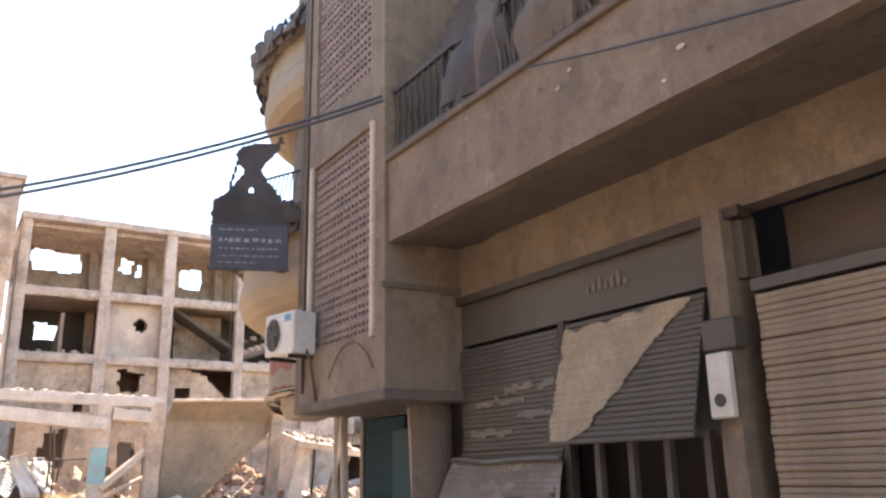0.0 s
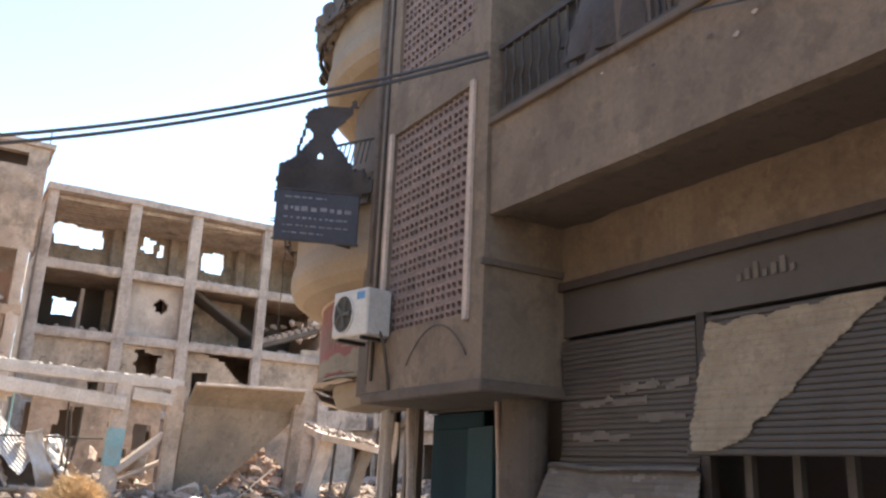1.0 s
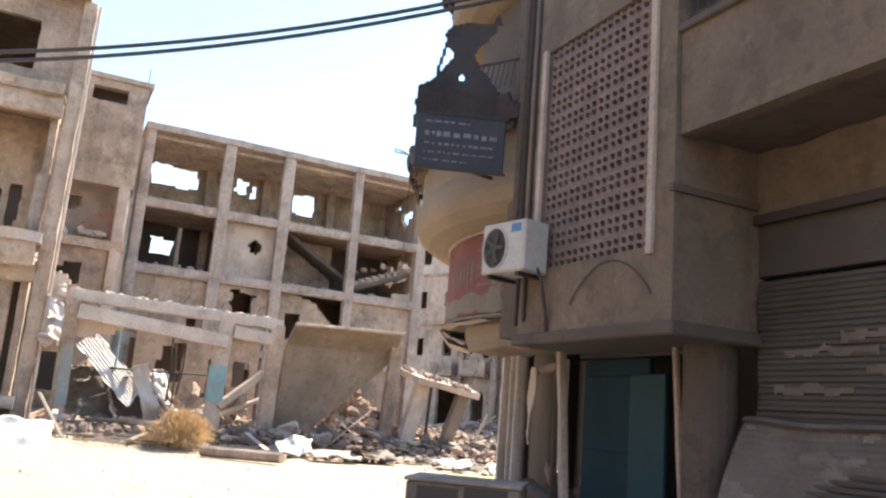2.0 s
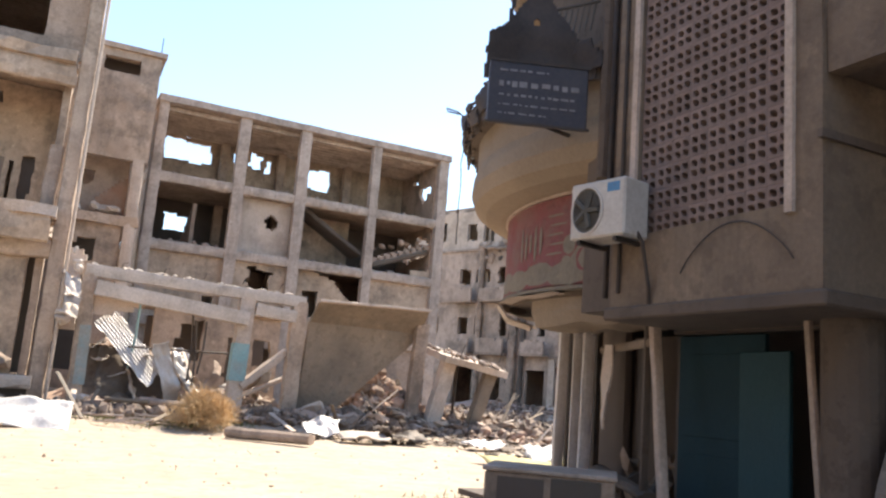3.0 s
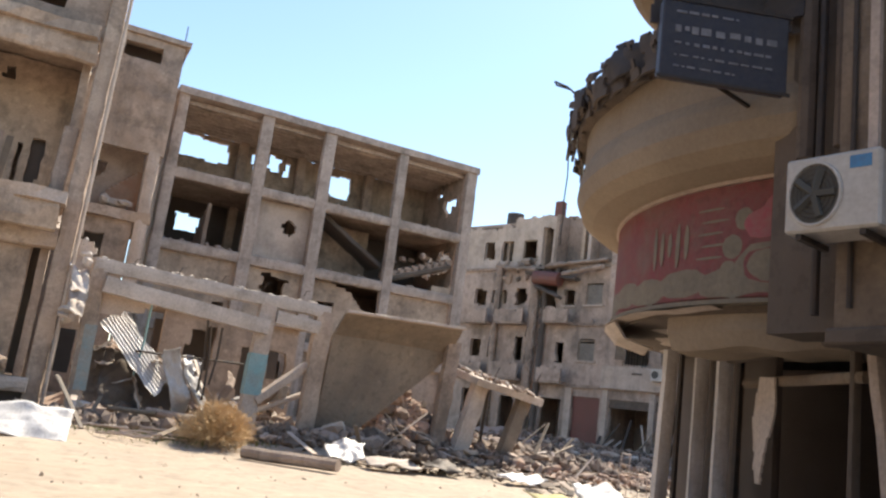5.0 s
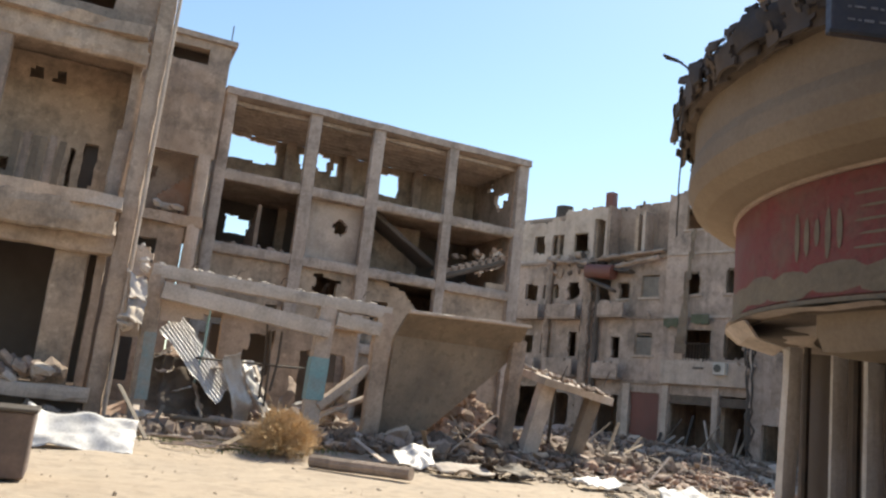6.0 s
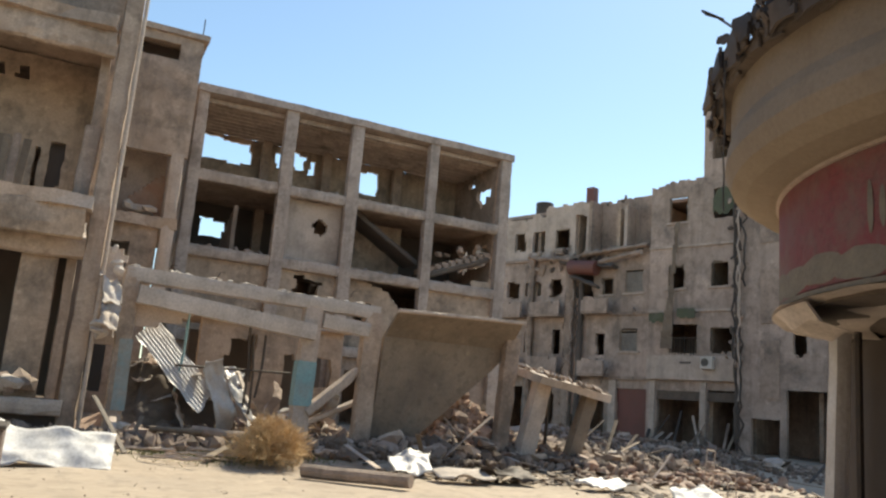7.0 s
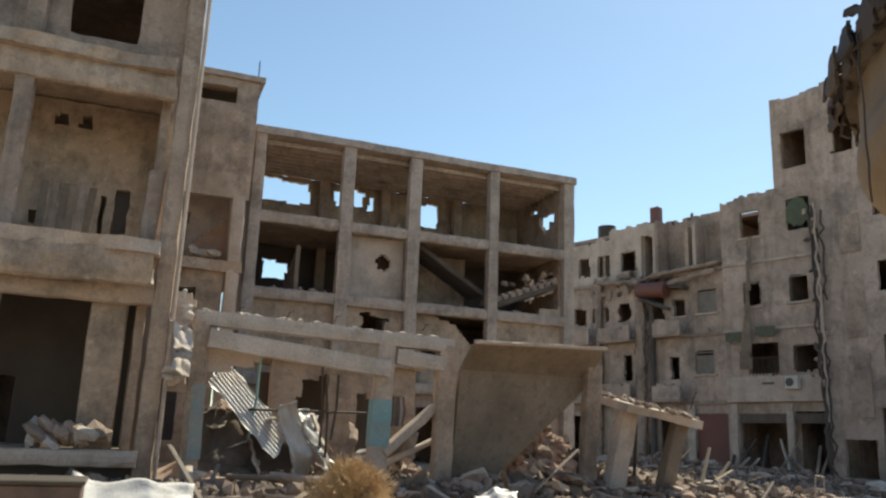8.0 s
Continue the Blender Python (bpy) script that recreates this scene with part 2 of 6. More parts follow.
def slab_sheet(x0, x1, y0, y1, z0, z1, seed=0, edge=0.12, step=0.5):
    """A floor slab with broken, uneven edges."""
    bm = bmesh.new()
    nx, ny = max(2, round((x1 - x0) / step)), max(2, round((y1 - y0) / step))
    rows = []
    for z in (z0, z1):
        grid = []
        for i in range(nx + 1):
            for j in range(ny + 1):
                p = Vector((x0 + (x1 - x0) * i / nx, y0 + (y1 - y0) * j / ny, z))
                d = noise.noise_vector(p * 1.3 + Vector((seed, seed, 0)))
                rim = i in (0, nx) or j in (0, ny)
                p += Vector((d.x, d.y, 0)) * (edge if rim else 0) + Vector((0, 0, d.z * 0.03))
                grid.append(bm.verts.new(p))
        rows.append(grid)
    at = lambda k, i, j: rows[k][i * (ny + 1) + j]
    for i in range(nx):
        for j in range(ny):
            for k in (0, 1):
                bm.faces.new((at(k, i, j), at(k, i + 1, j), at(k, i + 1, j + 1), at(k, i, j + 1)))
    for i in range(nx):
        for j in (0, ny):
            bm.faces.new((at(0, i, j), at(0, i + 1, j), at(1, i + 1, j), at(1, i, j)))
    for j in range(ny):
        for i in (0, nx):
            bm.faces.new((at(0, i, j), at(0, i, j + 1), at(1, i, j + 1), at(1, i, j)))
    return bm


def tube(points, r, sides=8, bm=None):
    bm = bm or bmesh.new()
    points = [Vector(p) for p in points]
    prev = None
    for i, p in enumerate(points):
        way = (points[min(i + 1, len(points) - 1)] - points[max(i - 1, 0)]).normalized()
        a = way.orthogonal().normalized() if prev is None else None
        if prev is None:
            axis = a
        axis = (axis - way * axis.dot(way)).normalized()
        b = way.cross(axis)
        ring = [bm.verts.new(p + (axis * math.cos(2 * math.pi * k / sides) + b * math.sin(2 * math.pi * k / sides)) * r) for k in range(sides)]
        if prev:
            for k in range(sides):
                bm.faces.new((prev[k], prev[(k + 1) % sides], ring[(k + 1) % sides], ring[k]))
        else:
            bm.faces.new(ring[::-1])
        prev = ring
    bm.faces.new(prev)
    return bm


def sag(a, b, drop, n=24):
    a, b = Vector(a), Vector(b)
    return [a.lerp(b, i / n) - Vector((0, 0, drop * 4 * (i / n) * (1 - i / n))) for i in range(n + 1)]


def chunk(rng, sx, sy, sz):
    """A broken lump."""
    bm = bmesh.new()
    bmesh.ops.create_icosphere(bm, subdivisions=1, radius=0.5)
    for v in bm.verts:
        c = v.co
        big = max(abs(c.x), abs(c.y), abs(c.z))
        c *= 0.5 / big * rng.uniform(0.75, 1.05)
        v.co = (c.x * sx, c.y * sy, c.z * sz)
    return bm


def lathe(cx, cy, prof, a0, a1, n=40, rag=None, th=0.12):
    """A curved wall about (cx, cy): the profile (r, z) swept from angle a0 to a1 (degrees), th thick."""
    bm = bmesh.new()
    rows = []
    for k in range(n + 1):
        a = radians(a0 + (a1 - a0) * k / n)
        row = []
        for inner in (0, 1):
            for r, z in (prof if not inner else prof[::-1]):
                rr = r - th * inner
                zz = z + (rag(a, z) if rag else 0)
                row.append(bm.verts.new((cx + rr * math.cos(a), cy + rr * math.sin(a), zz)))
        rows.append(row)
    m = len(rows[0])
    for k in range(n):
        for i in range(m):
            bm.faces.new((rows[k][i], rows[k][(i + 1) % m], rows[k + 1][(i + 1) % m], rows[k + 1][i]))
    bm.faces.new(rows[0][::-1])
    bm.faces.new(rows[-1])
    return bm


def smooth(a, b, v):
    t = min(1, max(0, (v - a) / (b - a)))
    return t * t * (3 - 2 * t)


def ground_z(x, y):
    rise = 0.36 * smooth(24.5, 28.5, y) + 0.35 * smooth(30, 42, y)
    rise -= 0.06 * smooth(10, 20, y) * (1 - smooth(22, 26, y))
    near = -40 < x < 60 and -30 < y < 80
    return rise + (noise.noise(Vector((x * 0.5, y * 0.5, 0))) * 0.05 + noise.noise(Vector((x * 2, y * 2, 4))) * 0.015 if near else 0)


# ---- ground ----
def build_ground():
    def axis(lo, hi, step):
        near = [lo + i * step for i in range(int((hi - lo) / step) + 1)]
        far = [25, 70, 200, 600, 1800]
        return [lo - d for d in far[::-1]] + near + [hi + d for d in far]
    xs, ys = axis(-24, 44, 0.5), axis(-12, 64, 0.5)
    bm = bmesh.new()
    grid = [[bm.verts.new((x, y, ground_z(x, y))) for y in ys] for x in xs]
    for i in range(len(xs) - 1):
        for j in range(len(ys) - 1):
            f = bm.faces.new((grid[i][j], grid[i + 1][j], grid[i + 1][j + 1], grid[i][j + 1]))
            f.smooth = True
    ob = solo("ground", bm, DUST, "sandy dust-covered street surface with small stones", "ground", kind="structure")
    return ob


build_ground()


# plain unseen wall that closes the street on the camera's other side
# It is added to block skylight from the corner building.
solo("wall_west", ragged_wall((-7, 0, 0), (0, 1, 0), -22, 18.5, -0.1, 9.0, 0.4, rects(), 1.5), TAN_D, "plain unseen wall added opposite to block skylight from the corner building", "wall", kind="structure")


# ---- concrete frame building across the street ----
FY = 38.36
COLX = (3.70, 7.03, 9.70, 13.05, 16.45)


def build_frame_building():
    b = thing("frame_building", (10, FY, 0.5), "burnt-out grey concrete frame of a four-storey building, walls blown out", "building")
    for k, x in enumerate(COLX):
        part("column", worn_beam((x, FY + 0.2, 0.2), (x, FY + 0.2, 12.2), 0.42 if k in (0, 3) else 0.5, 0.4, k, 0.02, 0.4, (1, 0, 0)), FRAME, b)
        part("column", worn_beam((x, FY + 4.1, 0.2), (x, FY + 4.1, 12.1), 0.4, 0.4, k + 9, 0.02, 0.6, (1, 0, 0)), CONC, b)
    for k, (z, h) in enumerate(((9.12, 0.42), (6.35, 0.42), (3.35, 0.4))):
        part("beam", worn_beam((3.5, FY + 0.22, z), (16.65, FY + 0.22, z), 0.36, h, k + 20, 0.035, 0.25), FRAME, b)
        part("floor_slab", slab_sheet(3.5, 16.6, FY + 0.45, FY + 4.7, z - 0.05, z + 0.2, k, 0.05, 0.8), CONC, b)
    part("roof_slab", slab_sheet(3.45, 16.75, FY - 0.08, FY + 4.7, 12.18, 12.46, 7, 0.05, 0.5), FRAME, b)
    for i in range(9):
        y = FY + 0.55 + i * 0.43
        part("roof_joist", worn_beam((3.9, y, 12.07), (16.3, y, 12.07), 0.14, 0.2, i, 0.015, 1.2), FRAME, b)
    # back and side walls with blown openings
    holes = [(4.35, 6.45, 10.95, 11.95), (7.55, 7.85, 11.1, 11.8), (8.25, 8.85, 11.25, 11.95), (9.05, 9.3, 11.05, 11.7), (9.75, 9.95, 11.1, 11.5),
             (11.2, 12.35, 10.75, 11.75), (4.75, 5.75, 7.65, 8.45)]
    part("back_wall", ragged_wall((0, FY + 4.4, 0), (1, 0, 0), 3.7, 16.5, 9.3, 12.1, 0.2, rects(*holes, edge=0.09), 0.1, 0.06), INFILL, b)
    # This wall's colour carries the shade of the dark room.
    part("back_wall", ragged_wall((0, FY + 4.45, 0), (1, 0, 0), 3.7, 16.5, 6.5, 9.1, 0.2, rects(*holes, edge=0.1), 0.1, 0.06), SOOT_SHADE, b, "room wall coloured dark for the shade inside")
    part("back_wall", ragged_wall((0, FY + 4.4, 0), (1, 0, 0), 3.7, 16.5, 0.4, 6.3, 0.2, rects((4.5, 5.5, 3.6, 5.2)), 0.3), CONC, b)
    side = [(0.7, 1.9, 10.6, 11.3), (2.2, 2.7, 11.5, 11.8), (0.6, 3.2, 7.7, 8.6)]
    part("side_wall", ragged_wall((16.42, FY + 0.3, 0), (0, 1, 0), 0.2, 4.3, 0.4, 12.1, 0.2, rects(*side, edge=0.3), 0.22, 0.1), CONC, b)
    part("side_wall", ragged_wall((3.7, FY + 0.3, 0), (0, 1, 0), 0.2, 4.3, 0.4, 12.1, 0.2, rects((1.2, 3.5, 9.8, 11.6), edge=0.2), 0.3, 0.1), CONC, b)
    # low broken parapets in the open bays
    for k in range(4):
        x0, x1 = COLX[k] + 0.25, COLX[k + 1] - 0.25
        top = (0.25, 0.5, 0.35, 0.45)[k]
        part("parapet", ragged_wall((0, FY + 3.2, 0), (1, 0, 0), x0, x1, 9.3, 10.6, 0.16,
             lambda u, z, t=top, k=k: z < 9.3 + t + 0.55 * max(0, noise.noise(Vector((u * 1.6, k * 5, 1)))), 0.13, 0.07), FRAME, b)
    # second row: infill with a shell hole, a stair and a collapsed slab
    part("infill_wall", ragged_wall((0, FY + 0.55, 0), (1, 0, 0), 7.25, 9.5, 6.55, 8.95, 0.2,
         lambda u, z: math.hypot(u - 8.68, z - 8.02) > 0.30 + 0.1 * noise.noise(Vector((u * 6, z * 6, 2))), 0.1, 0.05), PALE, b, "beige wall with a round shell hole")
    part("infill_wall", ragged_wall((0, FY + 2.6, 0), (1, 0, 0), 9.9, 12.9, 6.55, 9.0, 0.2, rects((9.95, 10.6, 6.5, 8.6), edge=0.2), 0.15, 0.07), INFILL, b)
    part("partition", ragged_wall((5.6, FY + 1.0, 0), (0, 1, 0), 0.0, 3.2, 6.55, 8.6, 0.15, lambda u, z: z < 8.4 - 0.5 * u, 0.2, 0.08), CONC, b)
    # Flight uses the dark colour, so it reads as a dark diagonal.
    part("stair_flight", worn_beam((10.2, FY + 1.6, 9.0), (13.0, FY + 1.6, 7.3), 1.4, 0.22, 31, 0.03), SOOT_SHADE, b)
    for i in range(9):
        t = i / 8
        part("stair_step", boxed((13.35 + 2.5 * t, FY + 0.5, 6.95 + 0.95 * t), (13.75 + 2.5 * t, FY + 1.9, 7.2 + 0.95 * t)), CONC, b)
    part("stair_slab", worn_beam((13.2, FY + 1.2, 6.75), (16.1, FY + 1.2, 7.85), 1.5, 0.25, 32, 0.04), TAN_D, b)
    # third row
    part("infill_wall", ragged_wall((0, FY + 0.3, 0), (1, 0, 0), 3.9, 6.8, 3.5, 6.15, 0.2, rects((6.1, 6.5, 3.5, 4.6), edge=0.1), 0.2, 0.05), INFILL, b)
    part("infill_wall", ragged_wall((0, FY + 0.3, 0), (1, 0, 0), 7.25, 9.5, 3.5, 6.15, 0.2, rects((7.9, 8.9, 5.0, 5.9), (8.1, 8.6, 3.4, 4.3), edge=0.25), 0.14, 0.07), INFILL, b)
    part("infill_wall", ragged_wall((0, FY + 0.5, 0), (1, 0, 0), 9.95, 12.85, 3.5, 6.15, 0.2,
         lambda u, z: z < 6.1 - max(0, u - 10.9) ** 2 * 0.42 and not (10.3 < u < 11.1 and 4.2 < z < 5.3), 0.14, 0.06), INFILL, b, "tan wall broken along a curve")
    part("infill_wall", ragged_wall((0, FY + 0.28, 0), (1, 0, 0), 13.3, 16.25, 3.5, 7.0, 0.2, lambda u, z: z < 6.2 + 0.25 * (u - 13.3), 0.2, 0.06), INFILL, b)
    part("infill_wall", ragged_wall((0, FY + 0.3, 0), (1, 0, 0), 3.9, 16.2, 0.4, 3.2, 0.2, rects((4.4, 5.4, 0.5, 2.4), (7.6, 9.2, 0.4, 2.6), (10.3, 12.4, 0.4, 2.7)), 0.25, 0.06), CONC, b)
    rng = random.Random(5)
    debris = bmesh.new()
    for i in range(260):
        k = rng.choice((0, 1, 2, 3))
        x = rng.uniform(COLX[k] + 0.2, COLX[k + 1] - 0.2)
        z = rng.choice((9.34, 9.34, 6.56, 6.56, 7.5 + (x - 13) * 0.3 if k == 3 else 6.56))
        c = chunk(rng, *(rng.uniform(0.1, 0.42) for _ in range(3)))
        bmesh.ops.transform(c, matrix=Matrix.Translation((x, FY + rng.uniform(0.5, 3), z + 0.05)), verts=c.verts[:])
        me = bpy.data.meshes.new("tmp")
        c.to_mesh(me)
        c.free()
        debris.from_mesh(me)
        bpy.data.meshes.remove(me)
    part("floor_debris", debris, RUBBLE, b)["kind"] = "stuff"


build_frame_building()


def lit_lumps(b, seed, n, lo, hi, size, mat):
    rng = random.Random(seed)
    for _ in range(n):
        c = chunk(rng, *(rng.uniform(*size) for _ in range(3)))
        bmesh.ops.transform(c, matrix=pose(*(rng.uniform(p, q) for p, q in zip(lo, hi)), rng.uniform(-40, 40), rng.uniform(-40, 40), rng.uniform(0, 90)), verts=c.verts[:])
        part("plaster_lump", c, mat, b)


def build_stair_tower():
    b = thing("stair_tower", (1.8, 36.2, 0.5), "tall scarred concrete stair tower with one top window", "building")
    y = 36.0
    part("front_wall", ragged_wall((0, y, 0), (1, 0, 0), -1.2, 3.15, 8.9, 13.0, 0.25, rects((1.25, 2.4, 12.15, 12.7), edge=0.05), 0.14, 0.04, 0.04), CONC_L, b)
    part("side_wall", ragged_wall((2.9, y + 0.05, 0), (0, 1, 0), 0.2, 4, 6.6, 13.0, 0.25, rects((0.4, 1.4, 12.1, 12.75)), 0.25, 0.05), CONC, b)
    part("roof_slab", slab_sheet(-1.4, 3.3, y - 0.12, y + 4.2, 13.0, 13.2, 4, 0.05), CONC_L, b)
    # Dark box added behind the top window to make its inside look shaded.
    part("room_shade", boxed((-1.0, y + 1.1, 11.6), (2.6, y + 1.2, 12.95)), SOOT_SHADE, b)
    part("room_wall", ragged_wall((0, y + 1.4, 0), (1, 0, 0), -1.2, 2.9, 6.9, 9.2, 0.2, rects((0.9, 1.5, 8.1, 8.6), edge=0.1), 0.14, 0.06), PALE, b, "pale room wall bared by the blast")
    part("brick_panel", ragged_wall((0, y + 0.9, 0), (1, 0, 0), 1.6, 2.85, 6.95, 8.5, 0.15, lambda u, z: z < 7.3 + (u - 1.4) * 0.95, 0.12, 0.06), BRICK, b, "broken red block wall")
    part("floor_slab", slab_sheet(-1.2, 3.1, y - 0.1, y + 4, 6.45, 6.8, 5, 0.15), CONC_L, b)
    part("lower_wall", ragged_wall((0, y + 0.15, 0), (1, 0, 0), -1.2, 2.6, 0.4, 6.5, 0.25, rects((0.6, 1.9, 5.0, 5.8), (0.4, 1.6, 1.2, 3.2), edge=0.1), 0.2, 0.06), CONC_L, b)
    part("column", worn_beam((2.85, y + 0.15, 0.3), (2.85, y + 0.15, 9.0), 0.42, 0.4, 3, 0.03, 0.4, (1, 0, 0)), PALE, b)
    rng = random.Random(8)
    for i in range(9):
        c = chunk(rng, rng.uniform(0.3, 0.8), rng.uniform(0.3, 0.5), rng.uniform(0.2, 0.5))
        bmesh.ops.transform(c, matrix=pose(rng.uniform(0.6, 2.3), y + rng.uniform(0.1, 0.7), 6.95 + rng.uniform(0, 0.15), rng.uniform(0, 60), rng.uniform(0, 60), 0), verts=c.verts[:])
        part("plaster_lump", c, WHITE, b)
    part("rear_wall", boxed((-1.2, y + 3.9, 0.4), (2.9, y + 4.1, 13.0)), CONC_L, b)
    # Dark backing added behind the openings in place of room shade.
    part("inner_wall", boxed((-1.2, y + 2.2, 0.4), (2.7, y + 2.4, 6.4)), SOOT_SHADE, b)
    part("antenna_rod", tube([(3.1, y + 0.2, 13.1), (3.1, y + 0.2, 13.9)], 0.02, 5), IRON, b)


build_stair_tower()


# ---- ruined building on the near side of the lot ----
def build_ruin():
    b = thing("ruined_building", (-4, 28.6, 0.4), "gutted three-storey concrete building with sagging floors and open rooms", "building")
    y = 28.4
    part("edge_column", worn_beam((0.58, y + 0.22, 0.1), (0.62, y + 0.22, 12.5), 0.4, 0.42, 41, 0.025, 0.4, (1, 0, 0)), CONC_L, b)
    for x in (-2.75, -6.5, -10.2):
        part("column", worn_beam((x, y + 0.25, 0.1), (x, y + 0.25, 12.5), 0.42, 0.4, x, 0.03, 0.5, (1, 0, 0)), CONC, b)
    part("floor_slab", slab_sheet(-12, 0.35, y - 0.5, y + 7, 5.12, 5.42, 1, 0.22, 0.35), PALE, b)
    part("edge_beam", worn_beam((-12, y - 0.32, 4.72), (0.3, y - 0.32, 4.85), 0.3, 0.8, 51, 0.06, 0.25), INFILL, b, "sagging tan balcony front")
    part("edge_beam", worn_beam((-12, y + 0.2, 4.3), (0.4, y + 0.2, 4.35), 0.3, 0.5, 52, 0.04, 0.3), CONC_L, b)
    part("floor_slab", slab_sheet(-12, 0.3, y - 0.2, y + 7, 9.45, 9.75, 2, 0.2, 0.4), CONC_L, b)
    part("edge_beam", worn_beam((-12, y + 0.1, 9.15), (0.35, y + 0.1, 9.2), 0.3, 0.7, 53, 0.05, 0.3), CONC_L, b)
    part("floor_slab", slab_sheet(-12, 0.6, y - 0.2, y + 7, 12.5, 12.8, 3, 0.1, 0.5), CONC, b)
    part("upper_wall", ragged_wall((0, y + 0.4, 0), (1, 0, 0), -12, 0.4, 9.7, 12.5, 0.2, rects((-2.2, -0.6, 10.2, 11.8), (-6, -4.2, 10.3, 12)), 0.25), CONC, b)
    # rooms behind
    part("room_wall", ragged_wall((0, y + 2.6, 0), (1, 0, 0), -12, 0.5, 5.4, 9.4, 0.2,
         rects((-2.55, -2.35, 6.1, 6.45), (-2.3, -2.0, 8.75, 9.05), (-1.75, -1.5, 8.75, 9.05), (-0.75, -0.4, 5.4, 7.3), (-1.05, -0.9, 6.0, 7.1), (-7, -5.6, 5.4, 7.4), edge=0.08), 0.11, 0.05), INFILL, b)
    # Ground-floor back wall is coloured dark for the shade of the open rooms.
    part("room_wall", ragged_wall((0, y + 4.2, 0), (1, 0, 0), -12, 0.5, 0.2, 5.1, 0.2, rects((-3.4, -2.6, 0.9, 2.6)), 0.3), SOOT_SHADE, b)
    part("far_wall", ragged_wall((0, y + 6.8, 0), (1, 0, 0), -12, 0.5, 0.2, 12.5, 0.2, rects((-3.2, -2.3, 6, 7)), 0.4), CONC, b)
    part("party_wall", ragged_wall((0.3, y + 0.5, 0), (0, 1, 0), 0, 6.5, 0.2, 12.5, 0.2, rects((0.3, 1.6, 5.6, 8.2), (0.5, 1.4, 1.0, 3.6), edge=0.2), 0.25, 0.1), CONC_L, b)
    for k in range(6):
        x = -2.15 + 0.19 * k
        part("standing_board", worn_beam((x, y + 1.0 + 0.05 * (k % 2), 5.42), (x + 0.03 * (k % 3), y + 1.05, 6.85 + 0.22 * noise.noise(Vector((k * 1.7, 2, 2)))), 0.165, 0.04, 70 + k, 0.008, 0.4, (1, 0, 0)), (WOOD, CONC, TAN)[k % 3], b)
    # Dark panel added behind the doorway for the shade within.
    part("doorway_shade", boxed((-0.8, y + 2.85, 5.4), (0.2, y + 2.9, 7.4)), SOOT_SHADE, b)
    part("pier", worn_beam((0.12, y + 0.4, 5.4), (0.18, y + 0.4, 7.2), 0.36, 0.35, 60, 0.03, 0.3, (1, 0, 0)), CONC, b)
    part("shop_pier", worn_beam((-0.45, y + 0.5, 0.2), (-0.45, y + 0.5, 4.2), 0.75, 0.35, 61, 0.03, 0.4, (1, 0, 0)), INFILL, b)
    part("low_wall", worn_beam((-12, y - 0.1, 0.88), (0.45, y - 0.1, 0.86), 0.25, 0.34, 62, 0.03, 0.3), PALE, b)
    # Base below the low wall, in the dark colour.
    part("base_wall", ragged_wall((0, y + 0.15, 0), (1, 0, 0), -12, 0.4, 0.1, 0.75, 0.2, lambda u, z: True, 0.3), SOOT_SHADE, b)
    rng = random.Random(11)
    for i in range(16):
        c = chunk(rng, rng.uniform(0.25, 0.6), rng.uniform(0.2, 0.5), rng.uniform(0.15, 0.4))
        bmesh.ops.transform(c, matrix=pose(rng.uniform(-1.6, -0.2), y + rng.uniform(-0.15, 0.3), 1.16 + rng.uniform(0, 0.3), rng.uniform(0, 60), rng.uniform(0, 60), 0), verts=c.verts[:])
        part("plaster_lump", c, (WHITE, RUBBLE, CONC)[i % 3], b)
    part("rubble_bed", boxed((-12, y + 0.36, 0.2), (0.3, y + 4.1, 1.05)), CONC, b)
    lit_lumps(b, 77, 9, (0.85, 27.9, 2.4), (1.15, 28.3, 4.4), (0.1, 0.3), WHITE)
    # Pale tube added to draw the sunlit edge of the corner column.
    part("down_pipe", tube([(0.84, 28.36, 0.2), (0.85, 28.35, 5.0), (0.87, 28.36, 12.4)], 0.045, 10), PALE, b, "pale tube added for the sunlit edge of the corner")
    part("torn_lining", ragged_wall((0.78, y + 0.35, 0), (1, -0.2, 0), 0.0, 0.55, 2.3, 4.5, 0.07,
         lambda u, z: abs(u - 0.28 - 0.12 * noise.noise(Vector((z * 2, 0, 5)))) < 0.2 + 0.06 * noise.noise(Vector((z * 3, u, 0))), 0.08, 0.06, 0.14), WHITE, b, "torn white plaster hanging in the gap")


build_ruin()


# ---- apartment block along the side street ----
AO, AU = Vector((25, 52, 0)), Vector((0.35, -0.937, 0)).normalized()
AB = Vector((0.937, 0.35, 0)).normalized()       # into the block


def apt(u, d, z):
    return AO + AU * u + AB * d + Vector((0, 0, z))


def apt_box(u0, u1, d0, d1, z0, z1):
    m = Matrix((AU.to_4d(), AB.to_4d(), (0, 0, 1, 0), (0, 0, 0, 1))).transposed()
    m.translation = AO
    m[3][3] = 1
    m[3][0] = m[3][1] = m[3][2] = 0
    return boxed((u0, d0, z0), (u1, d1, z1), m)


def apt_wall(u0, u1, z0, z1, d, holes=(), top=None, step=0.15, mat=None, edge=0.06):
    """A stretch of the street front, set back by d, with windows and shops cut out of it."""
    inside = rects(*holes, edge=edge)
    return ragged_wall(AO + AB * d, AU, u0, u1, z0, z1, 0.25, (lambda u, z: inside(u, z) and z < top(u)) if top else inside, step, 0.04, 0.03)


